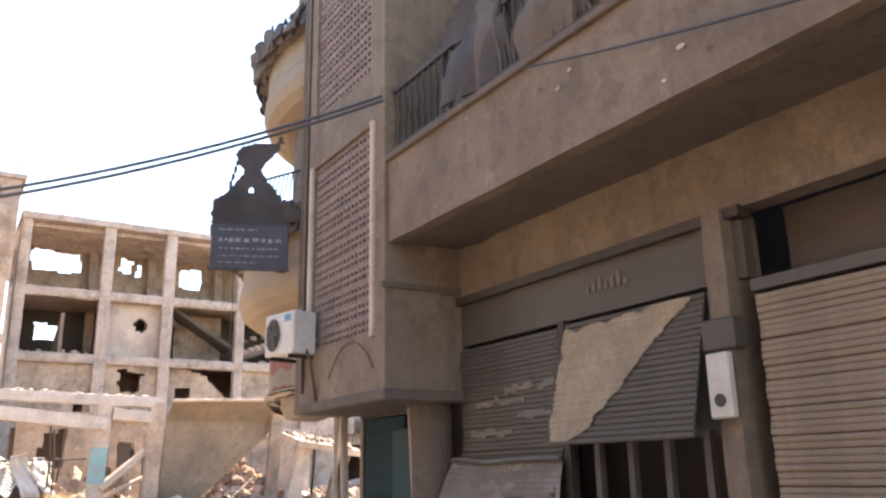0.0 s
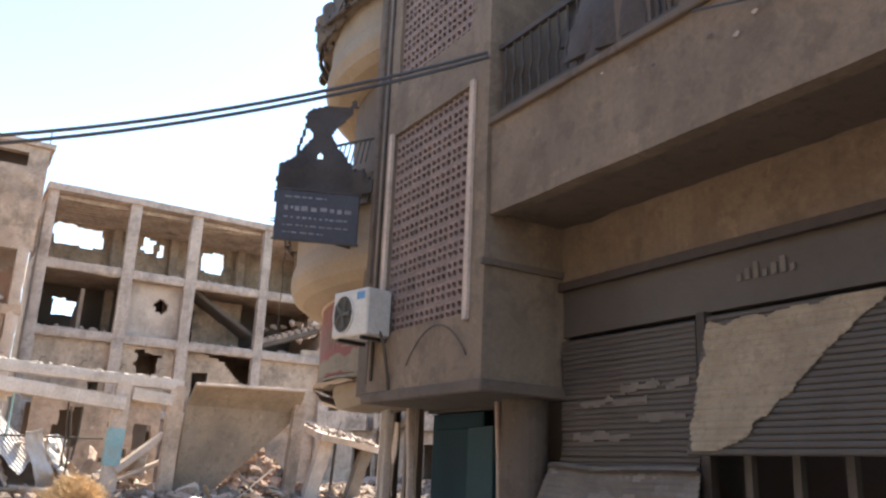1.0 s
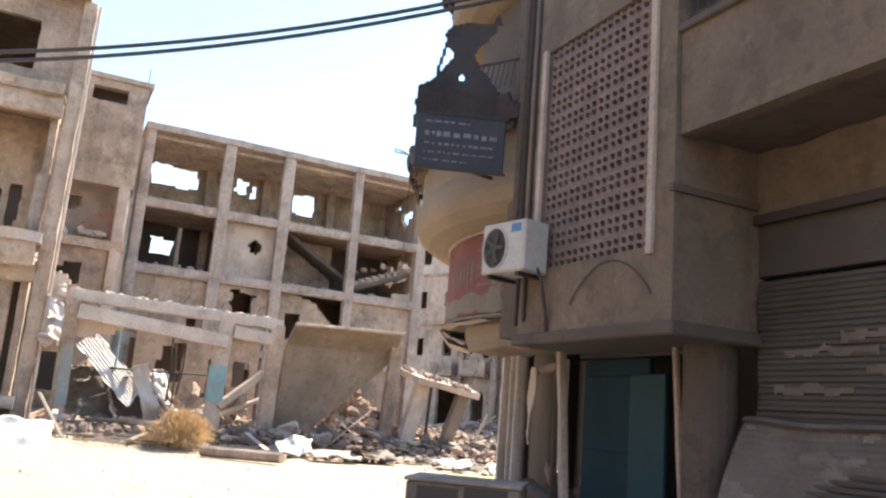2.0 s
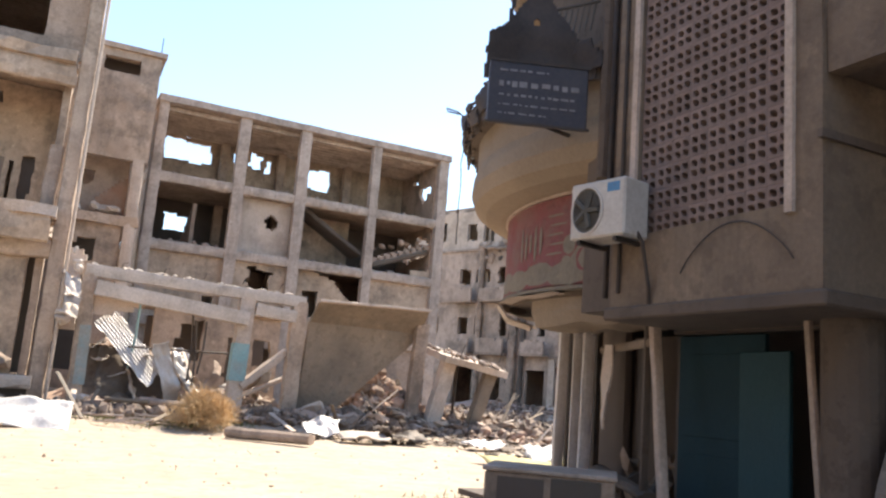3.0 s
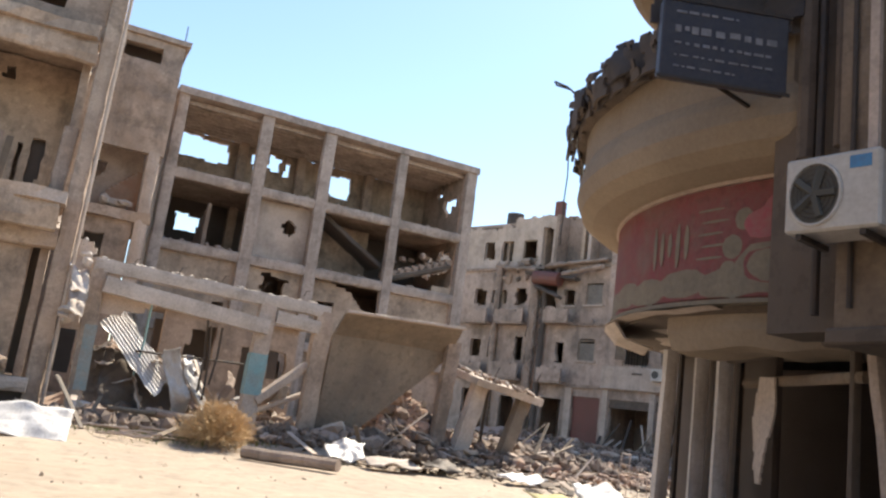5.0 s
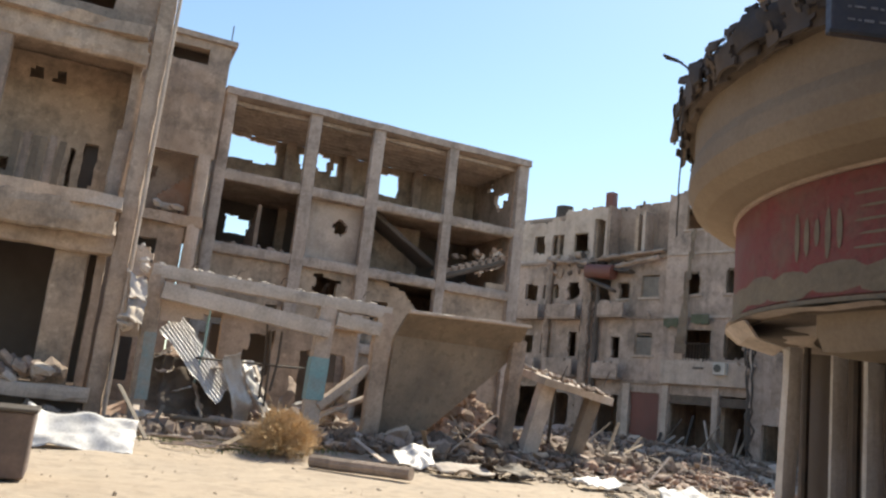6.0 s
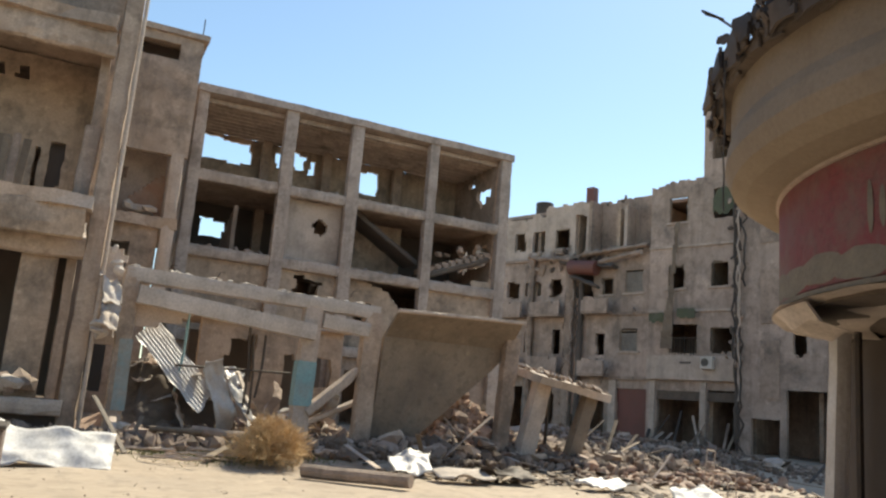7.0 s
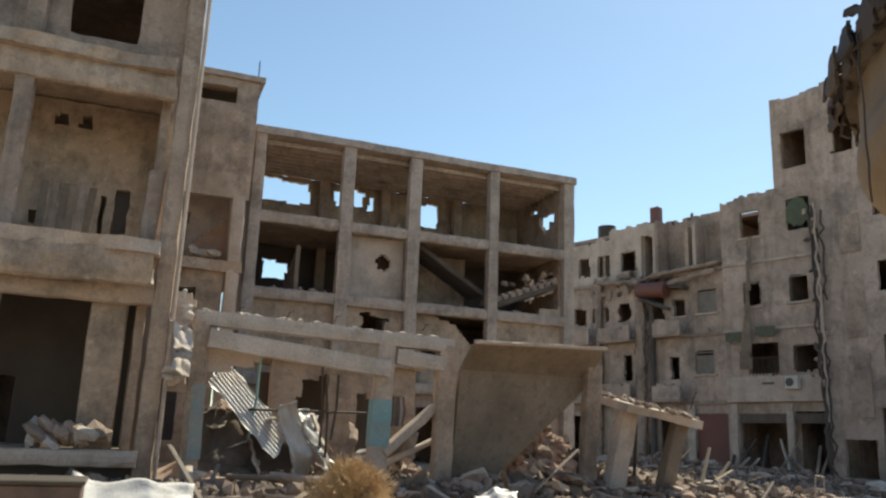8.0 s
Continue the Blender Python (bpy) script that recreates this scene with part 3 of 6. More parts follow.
def apt_window(b, u0, u1, z0, z1, d, closed=False, sill=True):
    """A window frame with its sill and, where it is down, a grey roller blind."""
    w = part("window_frame", apt_box(u0 - 0.03, u0 + 0.05, d + 0.06, d + 0.14, z0, z1), WOOD, b)
    part("frame_jamb", apt_box(u1 - 0.05, u1 + 0.03, d + 0.06, d + 0.14, z0, z1), WOOD, w)
    part("frame_head", apt_box(u0 + 0.05, u1 - 0.05, d + 0.06, d + 0.14, z1 - 0.07, z1), WOOD, w)
    if sill:
        part("sill", apt_box(u0 - 0.12, u1 + 0.12, d - 0.1, d + 0.05, z0 - 0.1, z0 - 0.01), PALE, w)
    if closed:
        n = int((z1 - z0 - 0.1) / 0.09)
        for j in range(n):
            part("blind_slat", apt_box(u0 + 0.05, u1 - 0.05, d + 0.08 + 0.006 * (j % 2), d + 0.11, z0 + 0.01 + j * 0.09, z0 + 0.085 + j * 0.09), SHUTP, w)


def build_apartments():
    b = thing("apartment_building", tuple(apt(6, 0.5, 0.6)), "war-scarred four-storey beige apartment block with blown-out windows", "building")
    # older, sootier half with a blasted top storey
    left = [(-6.4, -5.3, 5.3, 6.5), (-3.4, -2.4, 5.3, 6.5), (-0.6, 0.3, 5.3, 6.4), (0.8, 1.6, 5.3, 6.5), (2.9, 3.5, 5.2, 6.6), (5.95, 6.5, 5.25, 6.4), (7.5, 8.58, 5.42, 6.58),
            (-6.4, -5.3, 8.6, 9.7), (-3.4, -2.4, 8.6, 9.7), (-0.7, 0.25, 8.6, 9.6), (0.8, 1.9, 8.7, 9.55), (2.6, 3.4, 8.6, 9.7), (4.5, 5.6, 8.4, 10.4), (6.2, 6.92, 8.58, 9.55), (7.7, 8.82, 8.62, 9.93),
            (-0.8, 1.6, 0.4, 3.3), (2.2, 3.2, 0.4, 3.0), (3.7, 4.5, 0.4, 2.9), (5.2, 6.6, 0.4, 3.2), (7.4, 9.55, 0.4, 3.45)]
    part("front_wall", apt_wall(-9.0, 9.38, 0.3, 11.2, 0.35, left, lambda u: 10.95 + 0.25 * noise.noise(Vector((u * 1.5, 3, 3))) - (1.0 if 3.7 < u < 6.6 else 0) * abs(noise.noise(Vector((u * 1.1, 8, 1)))) * 1.6, 0.12, edge=0.08), APT, b)
    upper = [(-6.4, -5.3, 11.7, 12.9), (-3.4, -2.4, 11.7, 12.9), (-0.4, 0.42, 11.6, 12.7), (1.0, 1.9, 11.45, 12.7), (2.68, 3.76, 11.5, 12.72), (4.1, 4.9, 10.9, 13.4)]
    part("top_storey_wall", apt_wall(-9.0, 5.15, 10.9, 14.9, 0.5, upper, lambda u: 14.2 + 0.3 * noise.noise(Vector((u * 1.3, 3, 3))) - (0.55 if u < 1.9 else 0), 0.13, edge=0.12), PALE, b)
    part("top_storey_wall", apt_wall(5.15, 9.4, 10.9, 15.0, 1.5, [(6.9, 7.6, 11.0, 11.9)], lambda u: 14.35 + 0.3 * noise.noise(Vector((u * 1.6, 5, 3))), 0.16), CONC, b, "set-back grey wall bared by the blast")
    part("top_storey_wall", apt_box(7.35, 7.55, 0.6, 1.6, 10.9, 13.7), PALE, b)
    part("top_storey_wall", apt_box(5.1, 5.3, 0.4, 1.7, 10.9, 14.2), CONC, b)
    # paler half and the taller wing
    right = [(10.48, 11.52, 12.2, 13.62), (10.45, 11.42, 8.66, 9.86), (10.7, 12.15, 5.3, 6.82), (9.95, 12.4, 0.4, 3.42)]
    part("front_wall", apt_wall(9.4, 12.55, 0.3, 15.0, 0.0, right, lambda u: 14.25 + 0.2 * smooth(9.6, 10.6, u) + 0.12 * noise.noise(Vector((u * 2, 3, 3))), 0.1, edge=0.04), APT, b)
    wing = [(12.95, 14.05, 12.2, 13.8), (12.85, 13.8, 8.68, 9.95), (12.86, 14.06, 5.35, 6.62), (12.75, 14.25, 0.4, 3.48), (12.88, 14.1, 15.4, 17.3)]
    part("front_wall", apt_wall(12.55, 14.5, 0.3, 19.3, 0.0, wing, lambda u: 19.15 + 0.15 * noise.noise(Vector((u, 2, 8))), 0.1, edge=0.05), APT, b)
    far = [(15.15, 16.45, 0.4, 2.2), (16.75, 18.8, 0.4, 3.6), (17.05, 17.65, 5.2, 6.8), (17.05, 17.65, 8.7, 10.1), (17.05, 17.65, 12.2, 13.7), (19.4, 20.5, 5.2, 6.7), (19.4, 20.5, 8.7, 10.0), (19.4, 20.5, 12.2, 13.6), (15.5, 16.5, 15.5, 17.2), (19.4, 20.5, 15.5, 17.0)]
    part("front_wall", apt_wall(14.5, 24.0, 0.3, 19.4, -0.35, far, lambda u: 19.15 + 0.3 * noise.noise(Vector((u, 2, 8))), 0.15, edge=0.05), APT, b)
    part("end_wall", apt_box(14.5, 14.7, -0.34, 0.2, 0.3, 19.0), APT, b)
    for z0, z1 in ((10.6, 12.4), (6.7, 9.3), (3.2, 5.9)):
        part("wall_panel", apt_box(15.55, 16.45, -0.4, -0.36, z0, z1), CONC, b, "grey cement panel on the corner")
    part("end_wall", ragged_wall(AO + AU * 12.6, AB, 0.1, 9, 14, 19.3, 0.25, rects((2, 3, 15.9, 17.2)), 0.4), APT, b)
    part("end_wall", ragged_wall(AO - AU * 8.9, AB, 0.6, 9, 0.3, 13.8, 0.25, rects(), 0.4), APT, b)
    part("end_wall", ragged_wall(AO + AU * 23.9, AB, 0.2, 9, 0.3, 19.0, 0.25, rects(), 0.5), APT, b)
    part("back_wall", apt_box(-9, 12.4, 9, 9.25, 0.3, 13.9), APT, b)
    part("back_wall", apt_box(12.4, 24, 9, 9.25, 0.3, 19.2), APT, b)
    for z in (3.85, 7.35, 10.75):
        part("floor_slab", apt_box(-8.9, 23.8, 0.65, 9, z, z + 0.25), CONC, b)
        part("string_course", apt_box(-9, 9.38, 0.22, 0.33, z + 0.04, z + 0.2), CONC, b)
        part("string_course", apt_box(9.42, 14.48, -0.09, -0.02, z + 0.06, z + 0.18), PALE, b)
    part("roof_slab", apt_box(-8.9, 5.1, 0.8, 9, 13.75, 13.98), CONC, b)
    part("roof_slab", apt_box(5.1, 12.5, 1.6, 9, 13.8, 13.98), CONC, b)
    part("roof_slab", apt_box(12.7, 23.9, 0.3, 9, 18.7, 18.95), CONC, b)
    for u in (-4.4, 1.3, 4.1, 6.9, 9.5, 12.6, 14.8, 17.9):
        part("cross_wall", apt_box(u - 0.1, u + 0.1, 0.75, 8.9, 0.3, 13.6 if u < 12.3 else 18.6), INFILL, b)
    part("inner_wall", apt_box(-8.8, 23.7, 3.6, 3.8, 0.3, 13.6), INFILL, b)
    part("inner_wall", apt_box(12.8, 23.7, 3.6, 3.8, 14.0, 18.6), INFILL, b)
    apt_window(b, 10.48, 11.52, 12.2, 13.62, 0.0)
    apt_window(b, 10.45, 11.42, 8.66, 9.86, 0.0)
    apt_window(b, 12.85, 13.8, 8.68, 9.95, 0.0)
    apt_window(b, 12.86, 14.06, 5.35, 6.62, 0.0, sill=False)
    apt_window(b, 7.7, 8.82, 8.62, 9.93, 0.35, closed=True)
    apt_window(b, 7.5, 8.58, 5.42, 6.58, 0.35, closed=True)
    apt_window(b, 6.2, 6.92, 8.58, 9.55, 0.35)
    apt_window(b, 2.68, 3.76, 11.5, 12.72, 0.5)
    # flush balcony front, awnings and rail over the shops
    front = part("balcony_front", ragged_wall(AO - AB * 0.28, AU, 9.5, 14.25, 3.95, 5.28, 0.2, lambda u, z: z < 5.2 + 0.06 * noise.noise(Vector((u * 3, 1, 1))) and not (12.5 < u < 12.7 and z > 4.7), 0.12, 0.03), PALE, b)
    part("front_crack", apt_box(11.4, 12.0, -0.31, -0.285, 4.75, 4.85), SOOT_SHADE, front)
    for i in range(9):
        u = 10.75 + i * 0.17
        part("rail_bar", tube([apt(u, -0.2, 5.2), apt(u, -0.2, 6.05)], 0.018, 4), IRON, b)
    part("top_rail", tube([apt(10.6, -0.2, 6.05), apt(12.25, -0.2, 6.05)], 0.025, 5), IRON, b)
    for u0, u1, z in ((9.6, 10.45, 6.75), (11.2, 12.2, 6.95)):
        part("awning", ragged_wall(apt(u0, -0.35, 0), AU, 0, u1 - u0, z, z + 0.6, 0.05, lambda u, zz: zz > z + 0.12 + 0.12 * noise.noise(Vector((u * 5, z, 2))), 0.08, 0.04, 0.06), AWNG, b, "dull green awning cloth")
    part("awning", ragged_wall(apt(12.95, -0.06, 0), AU, 0, 1.1, 12.2, 13.8, 0.04, lambda u, z: math.hypot((u - 0.55) / 0.58, (z - 12.95) / 0.85) < 1 and z > 12.5 + 0.2 * noise.noise(Vector((u * 4, z, 0))), 0.08, 0.03, 0.05), AWNG, b, "dark green cloth over the window")
    unit = part("cooling_unit", apt_box(12.66, 13.28, -0.62, -0.3, 4.5, 5.1), ACW, b, "small white cooling unit")
    part("unit_fan", tube([apt(12.9, -0.64, 4.8), apt(12.9, -0.622, 4.8)], 0.2, 12), ACD, unit)
    part("drape", ragged_wall(apt(10.35, -0.4, 0), AU, 0.0, 1.2, 5.5, 12.1, 0.05,
         lambda u, z: abs(u - 0.25 - (z - 5.5) * 0.085) < 0.11 + 0.3 * max(0, (8.6 - z) / 3.1) * (0.8 + 0.4 * noise.noise(Vector((z * 2, 0, 0)))), 0.09, 0.04, 0.06), TAN, b, "long torn brown cloth hanging down the wall")
    # shops
    part("shutter", apt_box(7.42, 9.53, 0.42, 0.48, 0.5, 3.43), REDSH, b, "dark red steel roller shutter")
    for u0, u1 in ((6.95, 7.38), (9.6, 9.93), (12.42, 12.73), (14.26, 14.48)):
        part("shop_pier", apt_box(u0, u1, -0.12 if u0 > 9.5 else 0.24, -0.02 if u0 > 9.5 else 0.34, 0.4, 3.85), PALE, b)
    for u0, u1 in ((9.97, 12.38), (12.77, 14.23)):
        part("shop_fascia", apt_box(u0, u1, 0.03, 0.12, 2.95, 3.4), TAN_D, b)
    rng = random.Random(17)
    for i in range(12):
        u = rng.uniform(9.9, 14.4)
        part("lean_plank", worn_beam(apt(u, -0.9, 0.5 + rng.uniform(0, 0.3)), apt(u + rng.uniform(-0.9, 0.9), rng.uniform(-0.3, 0.4), rng.uniform(1.1, 2.6)), rng.uniform(0.08, 0.22), 0.05, i, 0.02, 0.3), (WOOD, PALE, CONC, IRON)[i % 4], b)
    # soot, shafts and wreckage of the blast between the halves
    part("pilaster", worn_beam(apt(4.2, 0.12, 0.5), apt(4.2, 0.12, 10.3), 0.55, 0.35, 4, 0.06, 0.4, AU), CONC, b)
    part("pilaster", worn_beam(apt(4.95, 0.12, 0.5), apt(5.0, 0.12, 9.3), 0.3, 0.3, 14, 0.05, 0.4, AU), SOOT_SHADE, b)
    part("pilaster", worn_beam(apt(1.35, 0.15, 0.5), apt(1.35, 0.15, 11.0), 0.4, 0.3, 5, 0.05, 0.4, AU), CONC, b)
    for u0, u1, z, hgt, d in ((1.7, 3.8, 7.45, 0.75, -0.4), (1.7, 3.8, 4.1, 0.9, -0.4), (5.3, 7.0, 7.55, 0.8, -0.35), (5.2, 6.9, 4.1, 0.85, -0.35), (-0.9, 1.0, 7.45, 0.8, -0.4), (-0.9, 1.0, 4.1, 0.8, -0.4)):
        bal = part("balcony", ragged_wall(AO + AB * d, AU, u0, u1, z, z + hgt, 0.12, lambda u, zz, s=u0: zz < z + hgt - 0.5 * max(0, noise.noise(Vector((u * 2, s, 3)))), 0.13, 0.07), APT, b)
        part("balcony_slab", apt_box(u0, u1, d, 0.33, z - 0.12, z + 0.02), CONC, bal)
    for k, (u0, z0, u1, z1, w) in enumerate(((5.0, 10.9, 9.2, 11.15, 0.5), (3.6, 10.5, 7.2, 10.05, 0.7), (5.4, 10.2, 8.9, 10.75, 0.35), (1.6, 10.9, 4.4, 10.6, 0.4), (4.6, 9.6, 6.4, 8.9, 0.5))):
        part("broken_slab", worn_beam(apt(u0, 0.1 - 0.1 * k, z0), apt(u1, 0.1 - 0.1 * k, z1), w, 0.22, 30 + k, 0.09, 0.25), (CONC, SOOT_SHADE, APT, CONC, SOOT_SHADE)[k], b)
    part("fallen_tank", tube([apt(4.4, -0.25, 10.15), apt(6.2, -0.25, 10.0)], 0.42, 14), REDSH, b, "sooty dark red tank lying on the ledge")
    part("corner_pier", worn_beam(apt(14.45, -0.3, 0.5), apt(14.4, -0.3, 13.2), 0.3, 0.3, 6, 0.14, 0.22, AU), SOOT_SHADE, b, "shattered blackened corner pier")
    part("water_tank", tube([apt(0.6, 2.0, 13.9), apt(0.6, 2.0, 14.95)], 0.55, 14), IRON, b, "round dark roof tank")
    part("red_tank", apt_box(4.5, 5.0, 0.9, 1.4, 13.95, 15.2), REDSH, b, "small red roof tank")
    rng = random.Random(3)
    for i in range(70):
        u = rng.uniform(0.6, 9.2) if i < 48 else rng.gauss(14.4, 0.18)
        z = rng.choice((13.9, 11.1, 11.0, 10.9, 10.4, 7.7)) + rng.uniform(-0.2, 0.15) if i < 48 else rng.uniform(4, 13)
        k = (0.5 if z > 13 else 1.0) if i < 48 else 0.55
        c = chunk(rng, rng.uniform(0.2, 0.8) * k, rng.uniform(0.2, 0.5) * k, rng.uniform(0.15, 0.5) * k)
        bmesh.ops.transform(c, matrix=Matrix.Translation(apt(u, rng.uniform(0.2, 0.6) if i < 48 else -0.5, z)) @ pose(0, 0, 0, rng.uniform(0, 90), rng.uniform(0, 90), rng.uniform(0, 90)), verts=c.verts[:])
        part("broken_block", c, (APT, CONC, SOOT_SHADE)[i % 3], b)
    for k, (u, z0, z1) in enumerate(((14.7, 0.7, 6.5), (14.6, 3.0, 9.5), (14.35, 5.0, 13.0), (14.55, 7.0, 13.2), (14.85, 8.5, 12.8), (1.3, 6.0, 11.0), (4.0, 5.0, 10.0), (4.45, 4.6, 10.0), (4.8, 5.6, 9.0), (3.2, 4.8, 6.8))):
        pts = [apt(u + 0.3 * noise.noise(Vector((z0 + i * 0.9, k, 0))), (-0.6 if u > 14 else 0.0) + 0.2 * noise.noise(Vector((i * 0.6, k, 4))), z0 + (z1 - z0) * i / 14) for i in range(15)]
        part("hanging_rebar", tube(pts, 0.05 if u > 14 else 0.03, 5), (PALE if k % 2 else IRON), b)


build_apartments()


# ---- corner building beside the camera ----
CX, CY = 8.5, 12.5          # centre of the rounded corner


def arc(r, deg, z):
    a = radians(deg)
    return Vector((CX + r * math.cos(a), CY + r * math.sin(a), z))


def west_wall(x, y0, y1, z0, z1, th, holes=(), step=0.2, jit=0.03, relief=0.012):
    """A wall that faces the street (-x); holes as (y0, y1, z0, z1)."""
    return ragged_wall((x, 0, 0), (0, -1, 0), -y1, -y0, z0, z1, th, rects(*[(-q, -p, r, s) for p, q, r, s in holes]), step, jit, relief)


def breeze_block(s):
    """A square screen block pierced by four leaf-shaped holes."""
    bm = bmesh.new()
    d, h = 0.08, s / 2 - 0.002
    rim, rail, rib = 0.016, 0.026, 0.011
    for lo, hi in (((-h, -h), (h, -h + rail)), ((-h, h - rail), (h, h)), ((-h, -h + rail), (-h + rim, h - rail)), ((h - rim, -h + rail), (h, h - rail)),
                   ((-rib, -h + rail), (rib, h - rail)), ((-h + rim, -rib), (-rib, rib)), ((rib, -rib), (h - rim, rib))):
        box(bm, (0, lo[0], lo[1]), (d, hi[0], hi[1]))
    y0, y1, z0, z1 = rib, h - rim, rib, h - rail
    for sy in (-1, 1):
        for sz in (-1, 1):
            corners = ((y0, z1, 1, -1), (y1, z0, -1, 1)) if sy * sz > 0 else ((y0, z0, 1, 1), (y1, z1, -1, -1))
            for y, z, gy, gz in corners:
                tri = [(y, z), (y + gy * 0.042, z), (y + gy * 0.013, z + gz * 0.013), (y, z + gz * 0.036)]
                lower = [bm.verts.new((0.006, sy * p, sz * q)) for p, q in tri]
                upper = [bm.verts.new((d - 0.01, sy * p, sz * q)) for p, q in tri]
                bm.faces.new(lower)
                bm.faces.new(upper)
                for k in range(4):
                    bm.faces.new((lower[k], lower[(k + 1) % 4], upper[(k + 1) % 4], upper[k]))
    return mesh_of("screen_block", bm, LATT)


LATT = material("screen_block_clay", (0.30, 0.225, 0.195), (0.23, 0.17, 0.148), stain=0.3, scale=2.0, spread=0.12)


def build_corner():
    b = thing("corner_building", (6, 9, 0), "tan plastered corner building with balcony, screen-block stairwell and ruined shops", "building")
    # stairwell bay
    lat = [(8.70, 10.30, 2.87, 5.19), (8.70, 10.30, 5.82, 8.15)]
    bay = part("stair_bay", west_wall(4.95, 8.40, 10.62, 2.26, 9.6, 0.2, lat, 0.08, 0.0, 0.006), TAN, b)
    part("bay_side", ragged_wall((0, 8.40, 0), (1, 0, 0), 4.97, 5.95, 2.26, 9.6, 0.18, rects(), 0.2), TAN, b)
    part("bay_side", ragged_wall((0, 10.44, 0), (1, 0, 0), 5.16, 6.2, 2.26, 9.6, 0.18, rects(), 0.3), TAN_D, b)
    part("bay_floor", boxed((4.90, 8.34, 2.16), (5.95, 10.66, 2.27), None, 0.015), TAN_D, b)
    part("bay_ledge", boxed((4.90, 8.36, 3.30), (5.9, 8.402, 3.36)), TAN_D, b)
    part("panel_frame", boxed((4.915, 8.62, 2.83), (4.952, 8.69, 5.23)), PALE, b)
    part("panel_frame", boxed((4.915, 10.31, 2.83), (4.952, 10.38, 5.23)), PALE, b)
    # Dark backing, so that the holes between the screen blocks look shaded.
    part("inner_wall", boxed((6.6, 8.5, 0), (6.75, 10.5, 9.5)), SOOT_SHADE, b)
    block = breeze_block(0.2)
    for p, q, r, s in lat:
        for j in range(int((s - r) / 0.2 + 0.5)):
            for i in range(8):
                ob = new("screen_block", block)
                ob.parent = b
                ob.location = Vector((4.985, p + 0.1 + i * 0.2, r + 0.1 + j * 0.2)) - b.location
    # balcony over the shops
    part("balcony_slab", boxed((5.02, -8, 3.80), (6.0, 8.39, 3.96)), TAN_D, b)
    par = part("parapet", west_wall(4.99, -8, 8.39, 3.78, 4.66, 0.14, (), 0.25, 0.0, 0.012), TAN, b, "tan balcony front with shell scars")
    rng = random.Random(71)
    for i in range(26):
        y, z = rng.uniform(-2, 8.1), rng.uniform(3.86, 4.58)
        bm = bmesh.new()
        r = rng.uniform(0.008, 0.035)
        ring = [bm.verts.new((4.972, y + r * rng.uniform(0.6, 1.7) * math.cos(k * 0.9), z + r * rng.uniform(0.5, 1) * math.sin(k * 0.9))) for k in range(7)]
        bm.faces.new(ring)
        part("chipped_spot", bm, (PALE, TAN_D, SOOT_SHADE)[i % 3], par)
    part("coping", boxed((4.94, -8, 4.66), (5.17, 8.39, 4.73), None, 0.01), TAN_D, b)
    part("top_rail", boxed((5.03, -8, 5.46), (5.08, 8.36, 5.51)), IRON, b)
    part("mid_rail", boxed((5.04, -8, 4.80), (5.07, 8.36, 4.83)), IRON, b)
    bal = bmesh.new()
    tube([(0, 0, 0), (0, 0, 0.2), (0, 0.02, 0.3), (0, -0.02, 0.42), (0, 0, 0.52), (0, 0, 0.73)], 0.014, 5, bal)
    bal = mesh_of("baluster", bal, IRON)
    for i in range(60):
        ob = new("baluster", bal)
        ob.parent = b
        ob.location = Vector((5.055, 8.28 - i * 0.13, 4.74)) - b.location
    part("upper_wall", west_wall(6.0, -8, 8.4, 3.97, 9.6, 0.2, ((5.2, 6.4, 4.0, 6.2), (2.0, 3.4, 4.9, 6.2), (-1, 0.4, 4.9, 6.2)), 0.3), TAN, b)
    part("window_arch", tube([(5.97, 7.9 - 0.04 * i, 6.0 + 0.5 * math.sin(math.pi * i / 30)) for i in range(31)], 0.04, 6), TAN_D, b)
    # wreckage behind the railing
    rng = random.Random(21)
    for i in range(110):
        y = rng.uniform(2.2, 7.35)
        z0 = rng.uniform(4.72, 4.85)
        c = ragged_wall((5.0 + rng.uniform(0, 0.3), y, 0), (rng.uniform(-0.3, 0.3), -1, 0), -0.3, 0.3, z0, z0 + rng.uniform(0.5, 1.3), 0.04,
                        lambda u, z, s=i: abs(u) < 0.26 + 0.12 * noise.noise(Vector((z * 3, u * 3, s))), 0.1, 0.08, 0.12)
        part("burnt_scrap", c, (BURNT, IRON, BURNT, TAN_D, SOOT_SHADE)[i % 5], b)
    # shop fronts under the balcony
    X = 5.85
    part("shop_wall", west_wall(X, -8, 8.39, 3.24, 3.80, 0.2), TAN, b)
    part("lintel", boxed((X - 0.05, 4.72, 3.17), (X + 0.1, 8.39, 3.25)), IRON, b)
    part("fascia", west_wall(X + 0.02, 4.75, 8.39, 2.74, 3.17, 0.1), SHUT, b, "grey metal shop fascia with traces of lettering")
    for k in range(7):
        part("lettering", boxed((X + 0.005, 6.35 - k * 0.075, 2.93), (X + 0.016, 6.39 - k * 0.075, 2.98 + 0.035 * (k % 3))), SCUFF, b)
    part("pillar", worn_beam((X + 0.1, 4.93, 0), (X + 0.1, 4.93, 3.235), 0.19, 0.4, 33, 0.012, 0.3, (0, 1, 0)), TAN, b)
    part("pillar_head", boxed((X - 0.15, 4.79, 2.24), (X - 0.02, 5.07, 2.46), None, 0.015), SHUT, b, "grey junction box")
    mb = part("meter_box", boxed((X - 0.19, 4.83, 1.78), (X - 0.122, 5.02, 2.22), None, 0.012), ACW, b, "pale grey electricity meter box")
